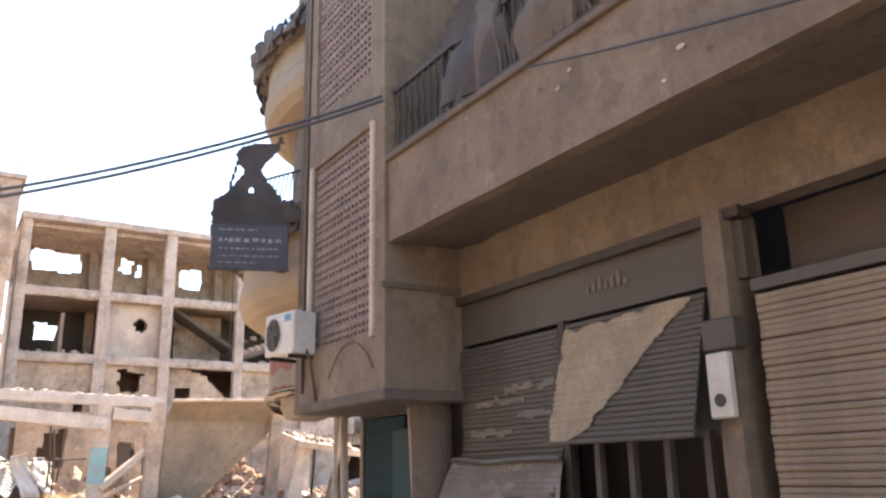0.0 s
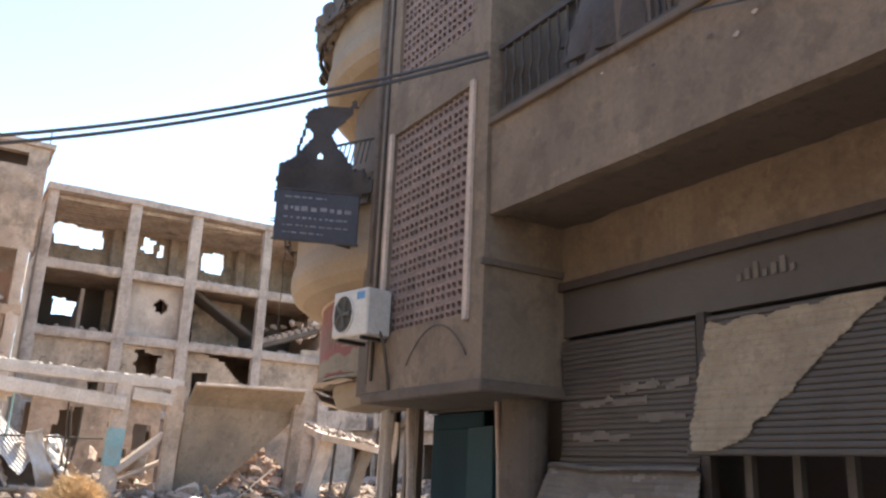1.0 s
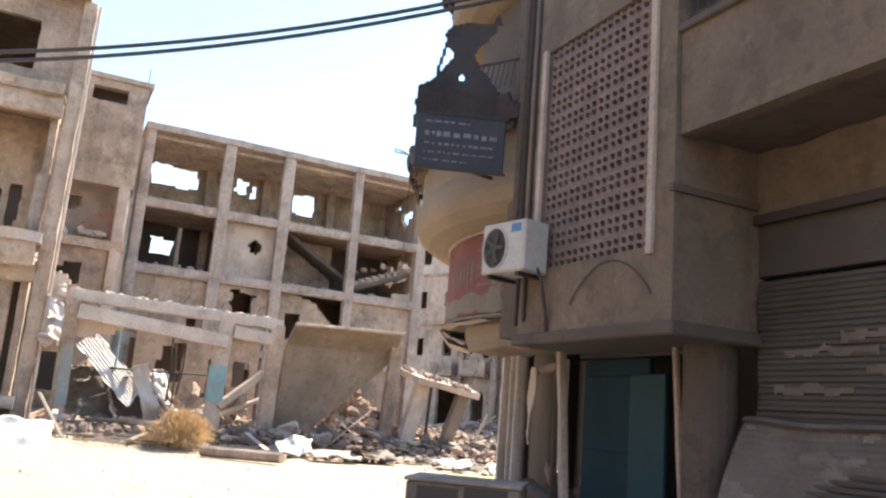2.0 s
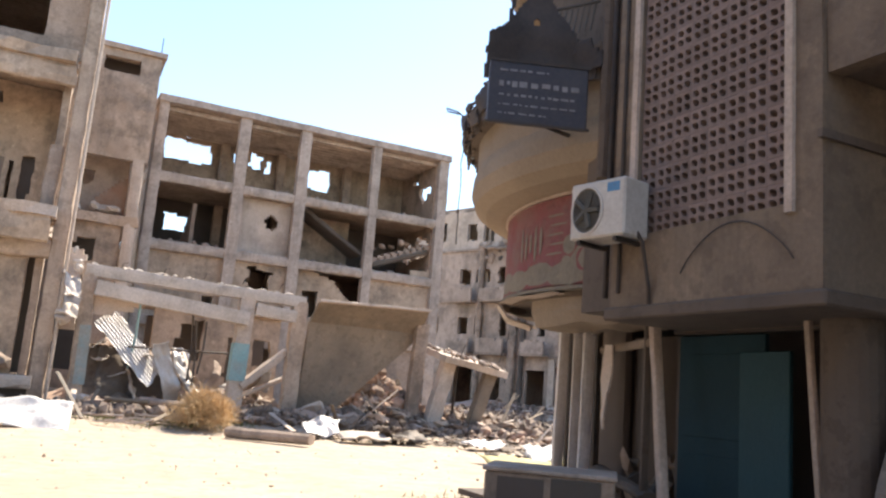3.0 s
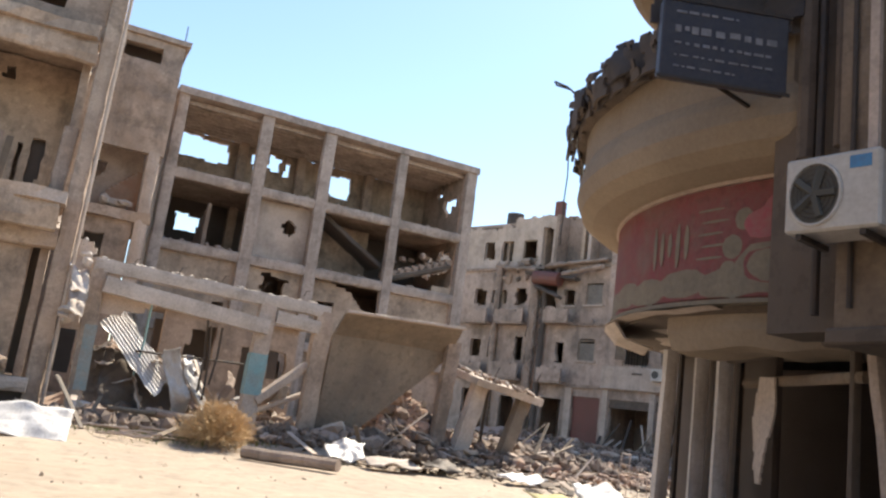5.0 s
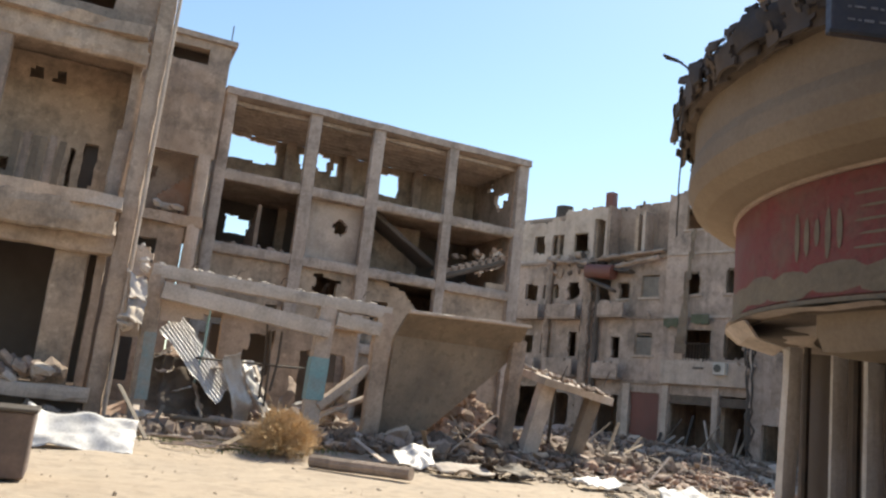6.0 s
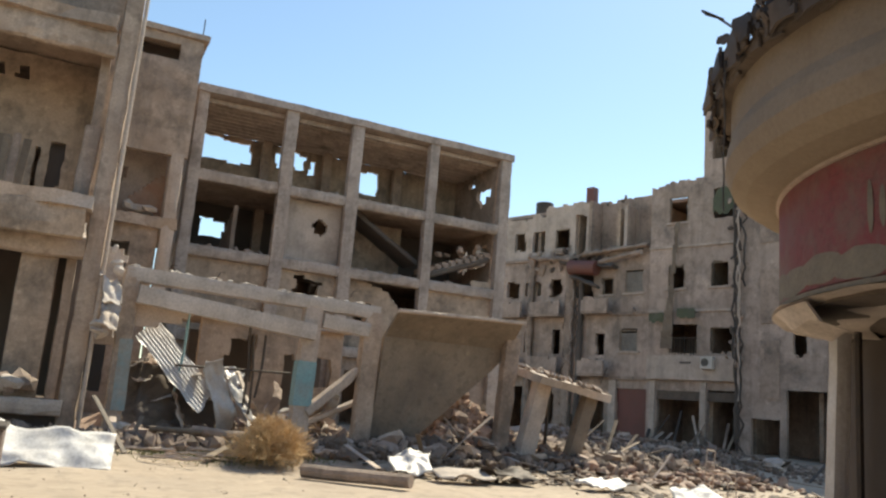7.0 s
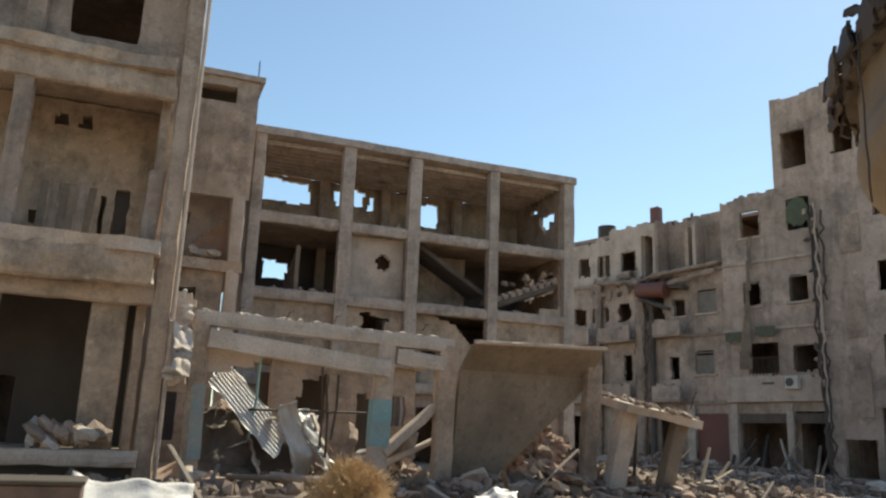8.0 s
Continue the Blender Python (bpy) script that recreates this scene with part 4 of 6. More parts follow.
    part("dial", tube([(X - 0.2, 4.92, 1.9), (X - 0.188, 4.92, 1.9)], 0.045, 10), IRON, mb)
    # Shop wall and floor carry the interior shade in their dark colour.
    part("shop_interior", boxed((X + 1.6, -8, 0), (X + 1.7, 8.4, 3.8)), SOOT_SHADE, b)
    part("shop_floor", boxed((6.1, -8, 0.02), (9.2, 15.4, 0.1)), SOOT_SHADE, b)

    def slat(length, mat):
        """One curved slat, along y, 44 mm high."""
        bm = bmesh.new()
        prof = [(0.0, 0.0), (-0.008, 0.009), (-0.01, 0.022), (-0.008, 0.035), (0.0, 0.044), (0.004, 0.044), (0.004, 0.0)]
        rows = []
        n = max(2, int(length / 0.4))
        for i in range(n + 1):
            rows.append([bm.verts.new((x, length * i / n, z)) for x, z in prof])
        for i in range(n):
            for k in range(7):
                bm.faces.new((rows[i][k], rows[i][(k + 1) % 7], rows[i + 1][(k + 1) % 7], rows[i + 1][k]))
        bm.faces.new(rows[0])
        bm.faces.new(rows[-1][::-1])
        return mesh_of("slat", bm, mat)

    def shutter(y0, length, z0, count, mat, label, x=X, bulge=0.0, lean=0.0):
        me = slat(length, mat)
        s = part("roller_shutter", boxed((x + 0.03, y0, z0 + 0.02), (x + 0.05, y0 + length, z0 + count * 0.045)), mat, b, label)
        for j in range(count):
            ob = new("slat", me)
            ob.parent = s
            out = bulge * math.sin(math.pi * min(1, max(0, (0.62 - j / count) / 0.6))) ** 2
            ob.location = (x - 0.01 - out - lean * (count - j) * 0.045, y0, z0 + j * 0.045)
            ob.rotation_euler = (radians(0.6 / length * noise.noise(Vector((j * 0.7, y0, 0)))), 0, radians(1.5 / length * noise.noise(Vector((j * 0.31, y0, 5)))))
        return s

    shutter(6.78, 1.58, 0.08, 58, SHUT, "dented grey steel roller shutter", bulge=0.22)
    shutter(-2.2, 6.88, 0.08, 56, SHUT_T, "tan steel roller shutter")
    for k, (y0, y1, z) in enumerate(((6.85, 7.6, 2.16), (7.3, 8.1, 2.05), (6.9, 7.4, 1.9), (7.5, 8.2, 1.76))):
        part("scuffed_strip", ragged_wall((X - 0.026, 0, 0), (0, -1, 0), -y1, -y0, z, z + 0.12, 0.008,
             lambda u, zz, s=k: abs(zz - z - 0.06) < 0.028 + 0.05 * noise.noise(Vector((u * 6, zz * 12, s * 3.0))), 0.02, 0.012, 0.0), SCUFF, b)
    # lower curtain of the closed shutter, torn out of its rails and bulging into the street
    bm = bmesh.new()
    ny, nz = 40, 66
    grid = []
    for i in range(ny + 1):
        col = []
        for j in range(nz + 1):
            f, h = i / ny, j / nz
            z = 0.04 + 1.54 * h
            y = 6.74 + 1.66 * f + 0.10 * (1 - h) * f
            out = 0.07 + (0.16 + 0.34 * f) * (1 - h) ** 0.7 + 0.05 * noise.noise(Vector((y * 2.2, z * 2.2, 4)))
            out += 0.012 * abs(math.sin(math.pi * z / 0.045)) + 0.05 * (h > 0.97)
            col.append(bm.verts.new((X - out, y, z + 0.04 * noise.noise(Vector((y * 1.5, 2, 0))) * h)))
        grid.append(col)
    for i in range(ny):
        for j in range(nz):
            f = bm.faces.new((grid[i][j], grid[i][j + 1], grid[i + 1][j + 1], grid[i + 1][j]))
            y, z = grid[i][j].co.y, grid[i][j].co.z
            f.material_index = 1 if noise.noise(Vector((y * 1.9, z * 2.6, 7))) + 0.4 * noise.noise(Vector((y * 7, z * 11, 2))) > 0.2 else 0
    curtain = part("bulging_curtain", bm, SCUFF, b, "torn lower shutter curtain bulging outwards, pale paint scuffed")
    curtain.data.materials.append(SHUTP)
    solid_skin = curtain.modifiers.new("thickness", "SOLIDIFY")
    solid_skin.thickness = 0.006
    # Dark panel added behind the gap above the shutter, as its shade.
    part("shop_void", boxed((X + 0.45, -8, 2.7), (X + 0.5, 4.7, 3.3)), SOOT_SHADE, b)
    part("void_frame", boxed((X - 0.03, -2.2, 2.62), (X + 0.12, 4.7, 2.7)), SHUT, b)
    mid = shutter(5.10, 1.56, 1.66, 23, SHUT, "bent shutter leaf hanging outwards with peeling cream paint", lean=0.26)
    # peeled paint on the hanging leaf
    bm = bmesh.new()
    def on_leaf(y, z):
        lean = 0.26 * (2.70 - z)
        return Vector((X - 0.031 - lean - 0.011 * abs(math.sin(math.pi * (z - 1.66) / 0.045)), y, z))
    outline = [(6.64, 2.66), (6.45, 2.60), (6.30, 2.66), (6.1, 2.62), (5.92, 2.67), (5.7, 2.66), (5.55, 2.69), (5.30, 2.69), (5.20, 2.67), (5.34, 2.57), (5.44, 2.46),
               (5.52, 2.40), (5.66, 2.28), (5.82, 2.13), (5.9, 2.04), (6.06, 1.90), (6.16, 1.80), (6.30, 1.71), (6.5, 1.68), (6.64, 1.70)]
    step = 0.0125
    cells = {}
    for i in range(124):
        for j in range(84):
            y, z = 5.12 + i * step, 1.69 + j * step
            yc, zc = y + step / 2 + 0.06 * noise.noise(Vector((y * 5, z * 9, 0))), z + step / 2 + 0.03 * noise.noise(Vector((y * 8, z * 8, 6)))
            odd = False
            for (ya, za), (yb, zb) in zip(outline, outline[1:] + outline[:1]):
                if (za > zc) != (zb > zc) and yc < (yb - ya) * (zc - za) / (zb - za) + ya:
                    odd = not odd
            if odd:
                q = []
                for k in ((i, j), (i + 1, j), (i + 1, j + 1), (i, j + 1)):
                    if k not in cells:
                        cells[k] = bm.verts.new(on_leaf(5.12 + k[0] * step + 0.008 * noise.noise(Vector((k[0] * 0.7, k[1] * 0.7, 1))), 1.69 + k[1] * step))
                    q.append(cells[k])
                bm.faces.new(q)
    part("paint_patch", bm, PEEL, mid, "patch of cream paint")
    for y in (5.22, 5.6, 5.98, 6.36):
        part("window_bar", boxed((X - 0.02, y - 0.03, 0.1), (X + 0.04, y + 0.03, 1.72)), SHUT, b)
    # Dark strip added for the shaded gap between shutter and hanging leaf.
    part("hung_leaf_post", boxed((X - 0.03, 6.68, 0.1), (X + 0.06, 6.76, 2.74)), IRON, b)
    # entrance
    part("round_column", tube([(5.70, 8.75, 0), (5.70, 8.75, 2.2)], 0.22, 20), TAN_D, b)
    d1 = part("door_leaf", boxed((5.92, 9.75, 0.1), (5.97, 10.78, 2.12), None, 0.008), TEAL, b, "dark teal painted steel door")
    for z in (0.3, 1.2):
        part("door_panel", boxed((5.905, 9.85, z), (5.921, 10.68, z + 0.75), None, 0.006), TEAL, d1)
    d2 = part("door_leaf", boxed((0, 0, 0.1), (0.045, 0.62, 1.96), pose(5.80, 9.40, 0, 0, 0, -9), 0.008), TEAL2, b, "faded teal door leaf standing ajar")
    part("leaning_jamb", worn_beam((5.62, 8.90, 0.03), (5.60, 9.06, 2.2), 0.06, 0.05, 78, 0.004, 0.3, (0.25, 1, 0)), PALE, b, "pale door jamb leaning out of true")
    part("door_header", boxed((5.86, 9.1, 2.13), (6.0, 10.8, 2.26)), IRON, b)
    # Dark panel behind the doors, added for the shade of the entrance.
    part("passage", boxed((7.2, 8.6, 0), (7.3, 10.9, 2.3)), SOOT_SHADE, b)
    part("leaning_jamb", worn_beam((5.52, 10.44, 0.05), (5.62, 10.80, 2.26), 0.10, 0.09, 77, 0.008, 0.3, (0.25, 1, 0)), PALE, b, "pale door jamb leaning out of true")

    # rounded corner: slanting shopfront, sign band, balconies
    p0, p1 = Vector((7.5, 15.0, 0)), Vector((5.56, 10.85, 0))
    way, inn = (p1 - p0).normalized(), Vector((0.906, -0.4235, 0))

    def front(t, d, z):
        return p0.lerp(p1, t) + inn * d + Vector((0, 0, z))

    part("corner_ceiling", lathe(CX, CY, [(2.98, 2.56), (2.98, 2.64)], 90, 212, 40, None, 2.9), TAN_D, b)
    # Three dark panels added behind the corner shopfront, in place of its shade.
    part("corner_back", boxed((9.2, 10.6, 0), (9.4, 15.7, 2.55)), SOOT_SHADE, b)
    part("corner_side", boxed((6.1, 10.9, 0), (9.2, 11.0, 2.55)), SOOT_SHADE, b)
    part("shop_back", worn_beam(front(-0.13, 0.42, 1.3), front(0.5, 0.42, 1.3), 0.08, 2.5, 88, 0.01, 0.5), SOOT_SHADE, b)
    for k, t in enumerate((0.02, 0.27, 0.42)):
        w = (0.20, 0.07, 0.09)[k]
        part("pilaster", worn_beam(front(t - (0.035 if k == 0 else 0), 0, 0.05), front(t + 0.006, 0, 2.6), w, 0.16, 80 + k, 0.008, 0.4, way), POLE, b)
        part("door_track", tube([front(t + 0.055, 0.06, 0.05), front(t + 0.06, 0.06, 2.58)], 0.04, 6), IRON, b)
    part("lintel_beam", worn_beam(front(0.42, 0.05, 2.42), front(1.0, 0.05, 2.42), 0.14, 0.26, 7, 0.02, 0.25), TAN_D, b)
    part("fascia_cap", lathe(CX, CY, [(2.70, 2.24), (2.88, 2.27), (2.95, 2.42), (2.95, 2.66)], 172, 207, 26, lambda a, z: 0.06 * noise.noise(Vector((a * 6, z, 0))) if z < 2.35 else 0, 0.25), DRUM, b)
    for t in (0.46, 0.94):
        part("shopfront_post", worn_beam(front(t, 0.1, 0.05), front(t, 0.1, 2.5), 0.07, 0.07, 9 * t, 0.004, 0.5, way), TAN_D, b)
    part("transom", worn_beam(front(0.46, 0.1, 2.08), front(0.97, 0.1, 2.05), 0.06, 0.09, 3, 0.01, 0.3), TAN, b)
    part("sill", worn_beam(front(0.46, 0.12, 0.66), front(0.97, 0.12, 0.6), 0.2, 0.1, 4, 0.02, 0.3), TAN_D, b)
    part("torn_sheet", ragged_wall(front(0.58, 0.02, 0), way, 0, 0.45, 1.15, 2.1, 0.02, lambda u, z: abs(u - 0.2 - 0.1 * (z - 1.2)) < 0.17 * math.sin(math.pi * min(1, max(0, (z - 1.12) / 1.25))) ** 0.6, 0.035, 0.02, 0.07), WHITE, b, "torn white sheet hanging in the shopfront")
    rng = random.Random(31)
    for i in range(30):
        p = front(rng.uniform(0.45, 0.97), rng.uniform(0.3, 1.6), rng.uniform(0.15, 0.8))
        c = chunk(rng, rng.uniform(0.15, 0.6), rng.uniform(0.12, 0.4), rng.uniform(0.1, 0.35))
        bmesh.ops.transform(c, matrix=Matrix.Translation(p) @ pose(0, 0, 0, rng.uniform(0, 60), rng.uniform(0, 60), rng.uniform(0, 90)), verts=c.verts[:])
        part("shop_debris", c, (WOOD, CONC, SHUT, IRON)[i % 4], b)
    for k, t in enumerate((0.55, 0.7, 0.85)):
        p = front(t, 0.9, 0.1)
        part("shelf_board", worn_beam(p + Vector((-0.5, -0.4, 0.5 + 0.25 * k)), p + Vector((0.5, 0.3, 0.8 + 0.1 * k)), 0.25, 0.03, k, 0.008, 0.3), WOOD, b)
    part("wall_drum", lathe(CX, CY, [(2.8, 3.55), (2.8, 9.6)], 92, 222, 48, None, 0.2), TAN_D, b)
    sign = part("sign_band", lathe(CX, CY, [(3.04, 2.66), (3.07, 2.68), (3.07, 3.68), (3.04, 3.7)], 96, 203.5, 60, None, 0.1), SIGNR, b, "faded red curved shop sign with dusty print")
    part("sign_edge", lathe(CX, CY, [(3.1, 3.69), (3.1, 3.72)], 95, 204, 60, None, 0.12), PALE, sign)
    part("sign_edge", lathe(CX, CY, [(3.1, 2.62), (3.1, 2.66)], 95, 204, 60, None, 0.12), SIGNC, sign)
    part("sign_end", boxed((5.66, 11.24, 2.66), (5.72, 11.3, 3.7)), PALE, sign)

    def decal(name, deg, z, rx, rz, mat, seed, n=26, lift=0.004):
        """A printed patch that lies on the curved sign."""
        bm = bmesh.new()
        r = 3.07 + lift
        mid_v = bm.verts.new(arc(r, deg, z))
        rings = [[], []]
        for k in range(n):
            a = 2 * math.pi * k / n
            f = 1 + 0.2 * noise.noise(Vector((math.cos(a) * 2, math.sin(a) * 2, seed)))
            for h in (0, 1):
                g = f * (0.5 + 0.5 * h)
                rings[h].append(bm.verts.new(arc(r, deg + math.degrees(rx * g * math.cos(a) / 3.07), z + rz * g * math.sin(a))))
        for k in range(n):
            bm.faces.new((mid_v, rings[0][k], rings[0][(k + 1) % n]))
            bm.faces.new((rings[0][k], rings[1][k], rings[1][(k + 1) % n], rings[0][(k + 1) % n]))
        part(name, bm, mat, sign)

    decal("printed_flower", 198, 3.36, 0.26, 0.2, SIGNP, 1)
    decal("printed_flower", 193.5, 3.30, 0.16, 0.13, SIGNP, 4, lift=0.006)
    decal("printed_disc", 196, 2.92, 0.36, 0.23, SIGNC, 2, lift=0.008)
    decal("printed_ring", 195.5, 2.94, 0.25, 0.16, SIGNR, 7, lift=0.012)
    decal("printed_disc", 195.5, 2.94, 0.22, 0.135, SIGNC, 8, lift=0.016)
    for k, (deg, z, r) in enumerate(((190.5, 3.36, 0.09), (188.5, 3.12, 0.1), (188, 2.9, 0.09))):
        decal("printed_disc", deg, z, r, r * 1.1, SIGNC, 3 + k, 16, 0.005)
    for k in range(7):
        decal("dust_patch", 128 + k * 10, 2.80 + 0.03 * (k % 2), 0.36, 0.13, SIGNC, 40 + k, 18, 0.003)
    for k in range(5):
        decal("print_stroke", 170 + k * 2.2, 3.22 - 0.02 * (k % 2), 0.03, 0.22 - 0.05 * (k % 3), SIGNC, 20 + k, 12, 0.007)
    for k in range(5):
        decal("print_line", 184 + (k % 2), 3.48 - k * 0.11, 0.15, 0.012, SIGNC, 30 + k, 12, 0.007)
    part("sign_soffit", lathe(CX, CY, [(2.3, 2.54), (3.14, 2.60)], 100, 186, 30, lambda a, z: 0.05 * noise.noise(Vector((a * 5, 1, 0))), 0.03), WHITE, b, "torn white sign soffit")
    part("soffit_strip", lathe(CX, CY, [(2.72, 2.40), (3.02, 2.48), (3.14, 2.57)], 132, 156, 16, lambda a, z: 0.12 * noise.noise(Vector((a * 7, 4, z))) if z < 2.5 else 0, 0.03), WHITE, b)
    for k in range(2):
        dz = 3.25 * k
        inset = 0.27 * k
        curve = part("curved_balcony", lathe(CX, CY, [(2.9, 3.71 + dz), (3.16 - inset, 3.72 + dz), (3.38 - inset, 3.77 + dz), (3.52 - inset, 3.87 + dz), (3.585 - inset, 4.03 + dz), (3.57 - inset, 4.2 + dz), (3.53 - inset, 4.32 + dz), (3.53 - inset, 4.78 + dz)], 93, 203, 70, None, 0.16), DRUM, b, "bulging tan curved balcony front")
        part("curved_coping", lathe(CX, CY, [(3.64 - inset, 4.72 + dz), (3.66 - inset, 4.84 + dz)], 93, 203.3, 70, lambda a, z: 0.08 * noise.noise(Vector((a * 9, z, k))), 0.26), TAN_D, curve)
        part("balcony_floor", lathe(CX, CY, [(3.45 - inset, 3.95 + dz), (3.45 - inset, 4.05 + dz)], 93, 202.5, 40, None, 0.65), TAN_D, b)
        # burnt metal and broken edge over the parapet
        for i in range(40):
            deg = 116 + i * 2.2 + 2.0 * noise.noise(Vector((i, k, 0)))
            h = 0.06 + 0.22 * max(0, noise.noise(Vector((i * 0.37, k * 3, 7))))
            t = Vector((math.sin(radians(deg)), -math.cos(radians(deg)), 0))
            part("burnt_sheet", ragged_wall(arc(3.66 - inset + 0.06 * (i % 3), deg, 0), -t, -0.24, 0.24, 4.76 + dz - 0.1 * (i % 2), 4.98 + dz + h, 0.03,
                 lambda u, z, s=i: abs(u) < 0.19 + 0.2 * noise.noise(Vector((z * 5, s, u * 4))) and noise.noise(Vector((u * 6, z * 5, s * 2.0))) > -0.22, 0.04, 0.06, 0.14), (BURNT, SOOT_SHADE, BURNT, TAN_D)[i % 4], b)
    for k, deg in enumerate((154,)):
        p = arc(3.72, deg, 5.05 + 0.08 * k)
        part("bent_rod", tube([p, p + Vector((-0.1, 0.1, 0.12)), p + Vector((-0.26, 0.12, 0.14)), p + Vector((-0.28, 0.05, 0.07)), p + Vector((-0.1, 0.02, 0.06))], 0.012, 5), SHUT, b)
    part("dangling_wire", tube([arc(3.75, 152, 4.8) + Vector((0.03 * noise.noise(Vector((i * 0.8, 0, 0))), 0, -0.16 * i)) for i in range(10)], 0.008, 4), SHUT, b)
    # scorched awning by the sign
    profile = ((4.55, 0.05, 1.0), (5.0, 0.06, 0.98), (5.12, 0.2, 0.95), (5.32, 0.36, 0.78), (5.45, 0.44, 0.70), (5.58, 0.38, 0.72), (5.72, 0.33, 0.84), (5.84, 0.42, 0.92), (5.9, 0.6, 0.93))

    def cloth(u, z):
        for (za, l0, r0), (zb, l1, r1) in zip(profile, profile[1:]):
            if za <= z <= zb:
                f = (z - za) / (zb - za)
                n = 0.035 * noise.noise(Vector((z * 9, u, 3)))
                hole = math.hypot(u - 0.56, (z - 5.2) * 0.8) < 0.035
                strip = 5.2 < z < 5.62 and abs(u - 0.27 - 0.2 * (z - 5.2)) < 0.02
                return (l0 + (l1 - l0) * f + n < u < r0 + (r1 - r0) * f - n and not hole) or strip
        return abs(u - 0.93) < 0.05 - (z - 5.9) * 0.4
    part("torn_awning", ragged_wall((3.98, 11.62, 0), (1, -0.4, 0), 0, 1.05, 4.55, 6.0, 0.02, cloth, 0.022, 0.012, 0.09), BURNT, b)
    along = Vector((1, -0.4, 0)).normalized()
    for k in range(8):
        p = Vector((3.98, 11.66, 5.36)) + along * (0.76 + 0.06 * k) + Vector((0, 0, 0.022 * k))
        part("balcony_bar", tube([p, p - along * 0.05 - Vector((0, 0, 0.32))], 0.011, 5), SHUT, b)
    p = Vector((3.98, 11.66, 5.36)) + along * 0.72
    part("balcony_rail", tube([p, p + along * 0.5 + Vector((0, 0, 0.17))], 0.018, 6), SHUT, b)
    for k, (x, y, r) in enumerate(((5.08, 10.70, 0.06), (5.1, 10.9, 0.03), (5.14, 11.06, 0.07), (4.93, 10.5, 0.018))):
        part("wall_pipe", tube([(x, y, 3.6 if k % 2 == 0 else 2.4), (x, y, 4.2), (x + 0.01, y + 0.01, 6.5), (x, y, 9.5)], r, 8), (TAN_D, IRON, TAN_D, IRON)[k], b)
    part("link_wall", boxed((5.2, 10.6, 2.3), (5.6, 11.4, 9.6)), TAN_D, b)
    part("north_wall", boxed((8.4, 15.5, 2.56), (14.2, 15.7, 9.6)), TAN_D, b)
    # Lower stretch takes the dark colour as shade inside the shop.
    part("north_wall", boxed((9.0, 15.4, 0), (14.2, 15.6, 2.55)), SOOT_SHADE, b)
    part("back_wall", boxed((14.0, -8, 0), (14.2, 15.5, 9.6)), TAN_D, b)
    part("south_wall", boxed((5.85, -8.2, 0), (14.2, -8.0, 9.6)), TAN_D, b)
    part("flat_roof", slab_sheet(6.6, 14.1, -8, 15.6, 9.6, 9.85, 3, 0.04, 1.5), CONC, b)
    part("loose_wire", tube([(4.93, 9.72 - 0.055 * i, 2.50 + 0.34 * math.sin(math.pi * i / 20) ** 0.8) for i in range(21)], 0.006, 5), IRON, b)


TEAL2 = material("faded_teal_paint", (0.011, 0.062, 0.08), (0.008, 0.046, 0.06), rough=0.75, stain=0.15, streak=0.2, dirt=(0.012, 0.05, 0.065))
build_corner()


def build_name_sign():
    a, c = Vector((3.99, 11.42, 0)), Vector((4.91, 11.06, 0))
    u = (c - a).normalized()
    out = Vector((u.y, -u.x, 0))
    s = thing("hanging_sign", (4.5, 11.4, 4.05), "black rectangular wall sign with faded pale lettering", "sign")
    m = Matrix((u.to_4d(), (-out).to_4d(), (0, 0, 1, 0), (0, 0, 0, 1))).transposed()
    for r in range(3):
        m[3][r] = 0
    m[3][3] = 1
    m.translation = a
    part("board", boxed((0, 0, 4.05), (0.99, 0.09, 4.67), m, 0.01), SIGNB, s)
    part("frame", boxed((-0.02, -0.012, 4.03), (1.01, 0.0, 4.055), m), IRON, s)
    part("frame", boxed((-0.02, -0.012, 4.665), (1.01, 0.0, 4.69), m), IRON, s)
    rng = random.Random(2)
    for z, h, n in ((4.585, 0.016, 6), (4.45, 0.042, 13), (4.33, 0.018, 14), (4.23, 0.013, 13), (4.14, 0.013, 7)):
        x = 0.1
        for k in range(n):
            w = rng.uniform(0.02, 0.085)
            if x + w > 0.92:
                break
            part("lettering", boxed((x, -0.006, z - h * rng.uniform(0.5, 1)), (x + w, -0.001, z + h * rng.uniform(0.2, 0.6)), m), INK, s)
            x += w + rng.uniform(0.015, 0.04)
    part("bracket", tube([(4.6, 11.45, 4.6), (5.2, 11.6, 4.6)], 0.02, 6), IRON, s)
    part("bracket", tube([(4.6, 11.45, 4.15), (5.2, 11.6, 4.15)], 0.02, 6), IRON, s)


build_name_sign()


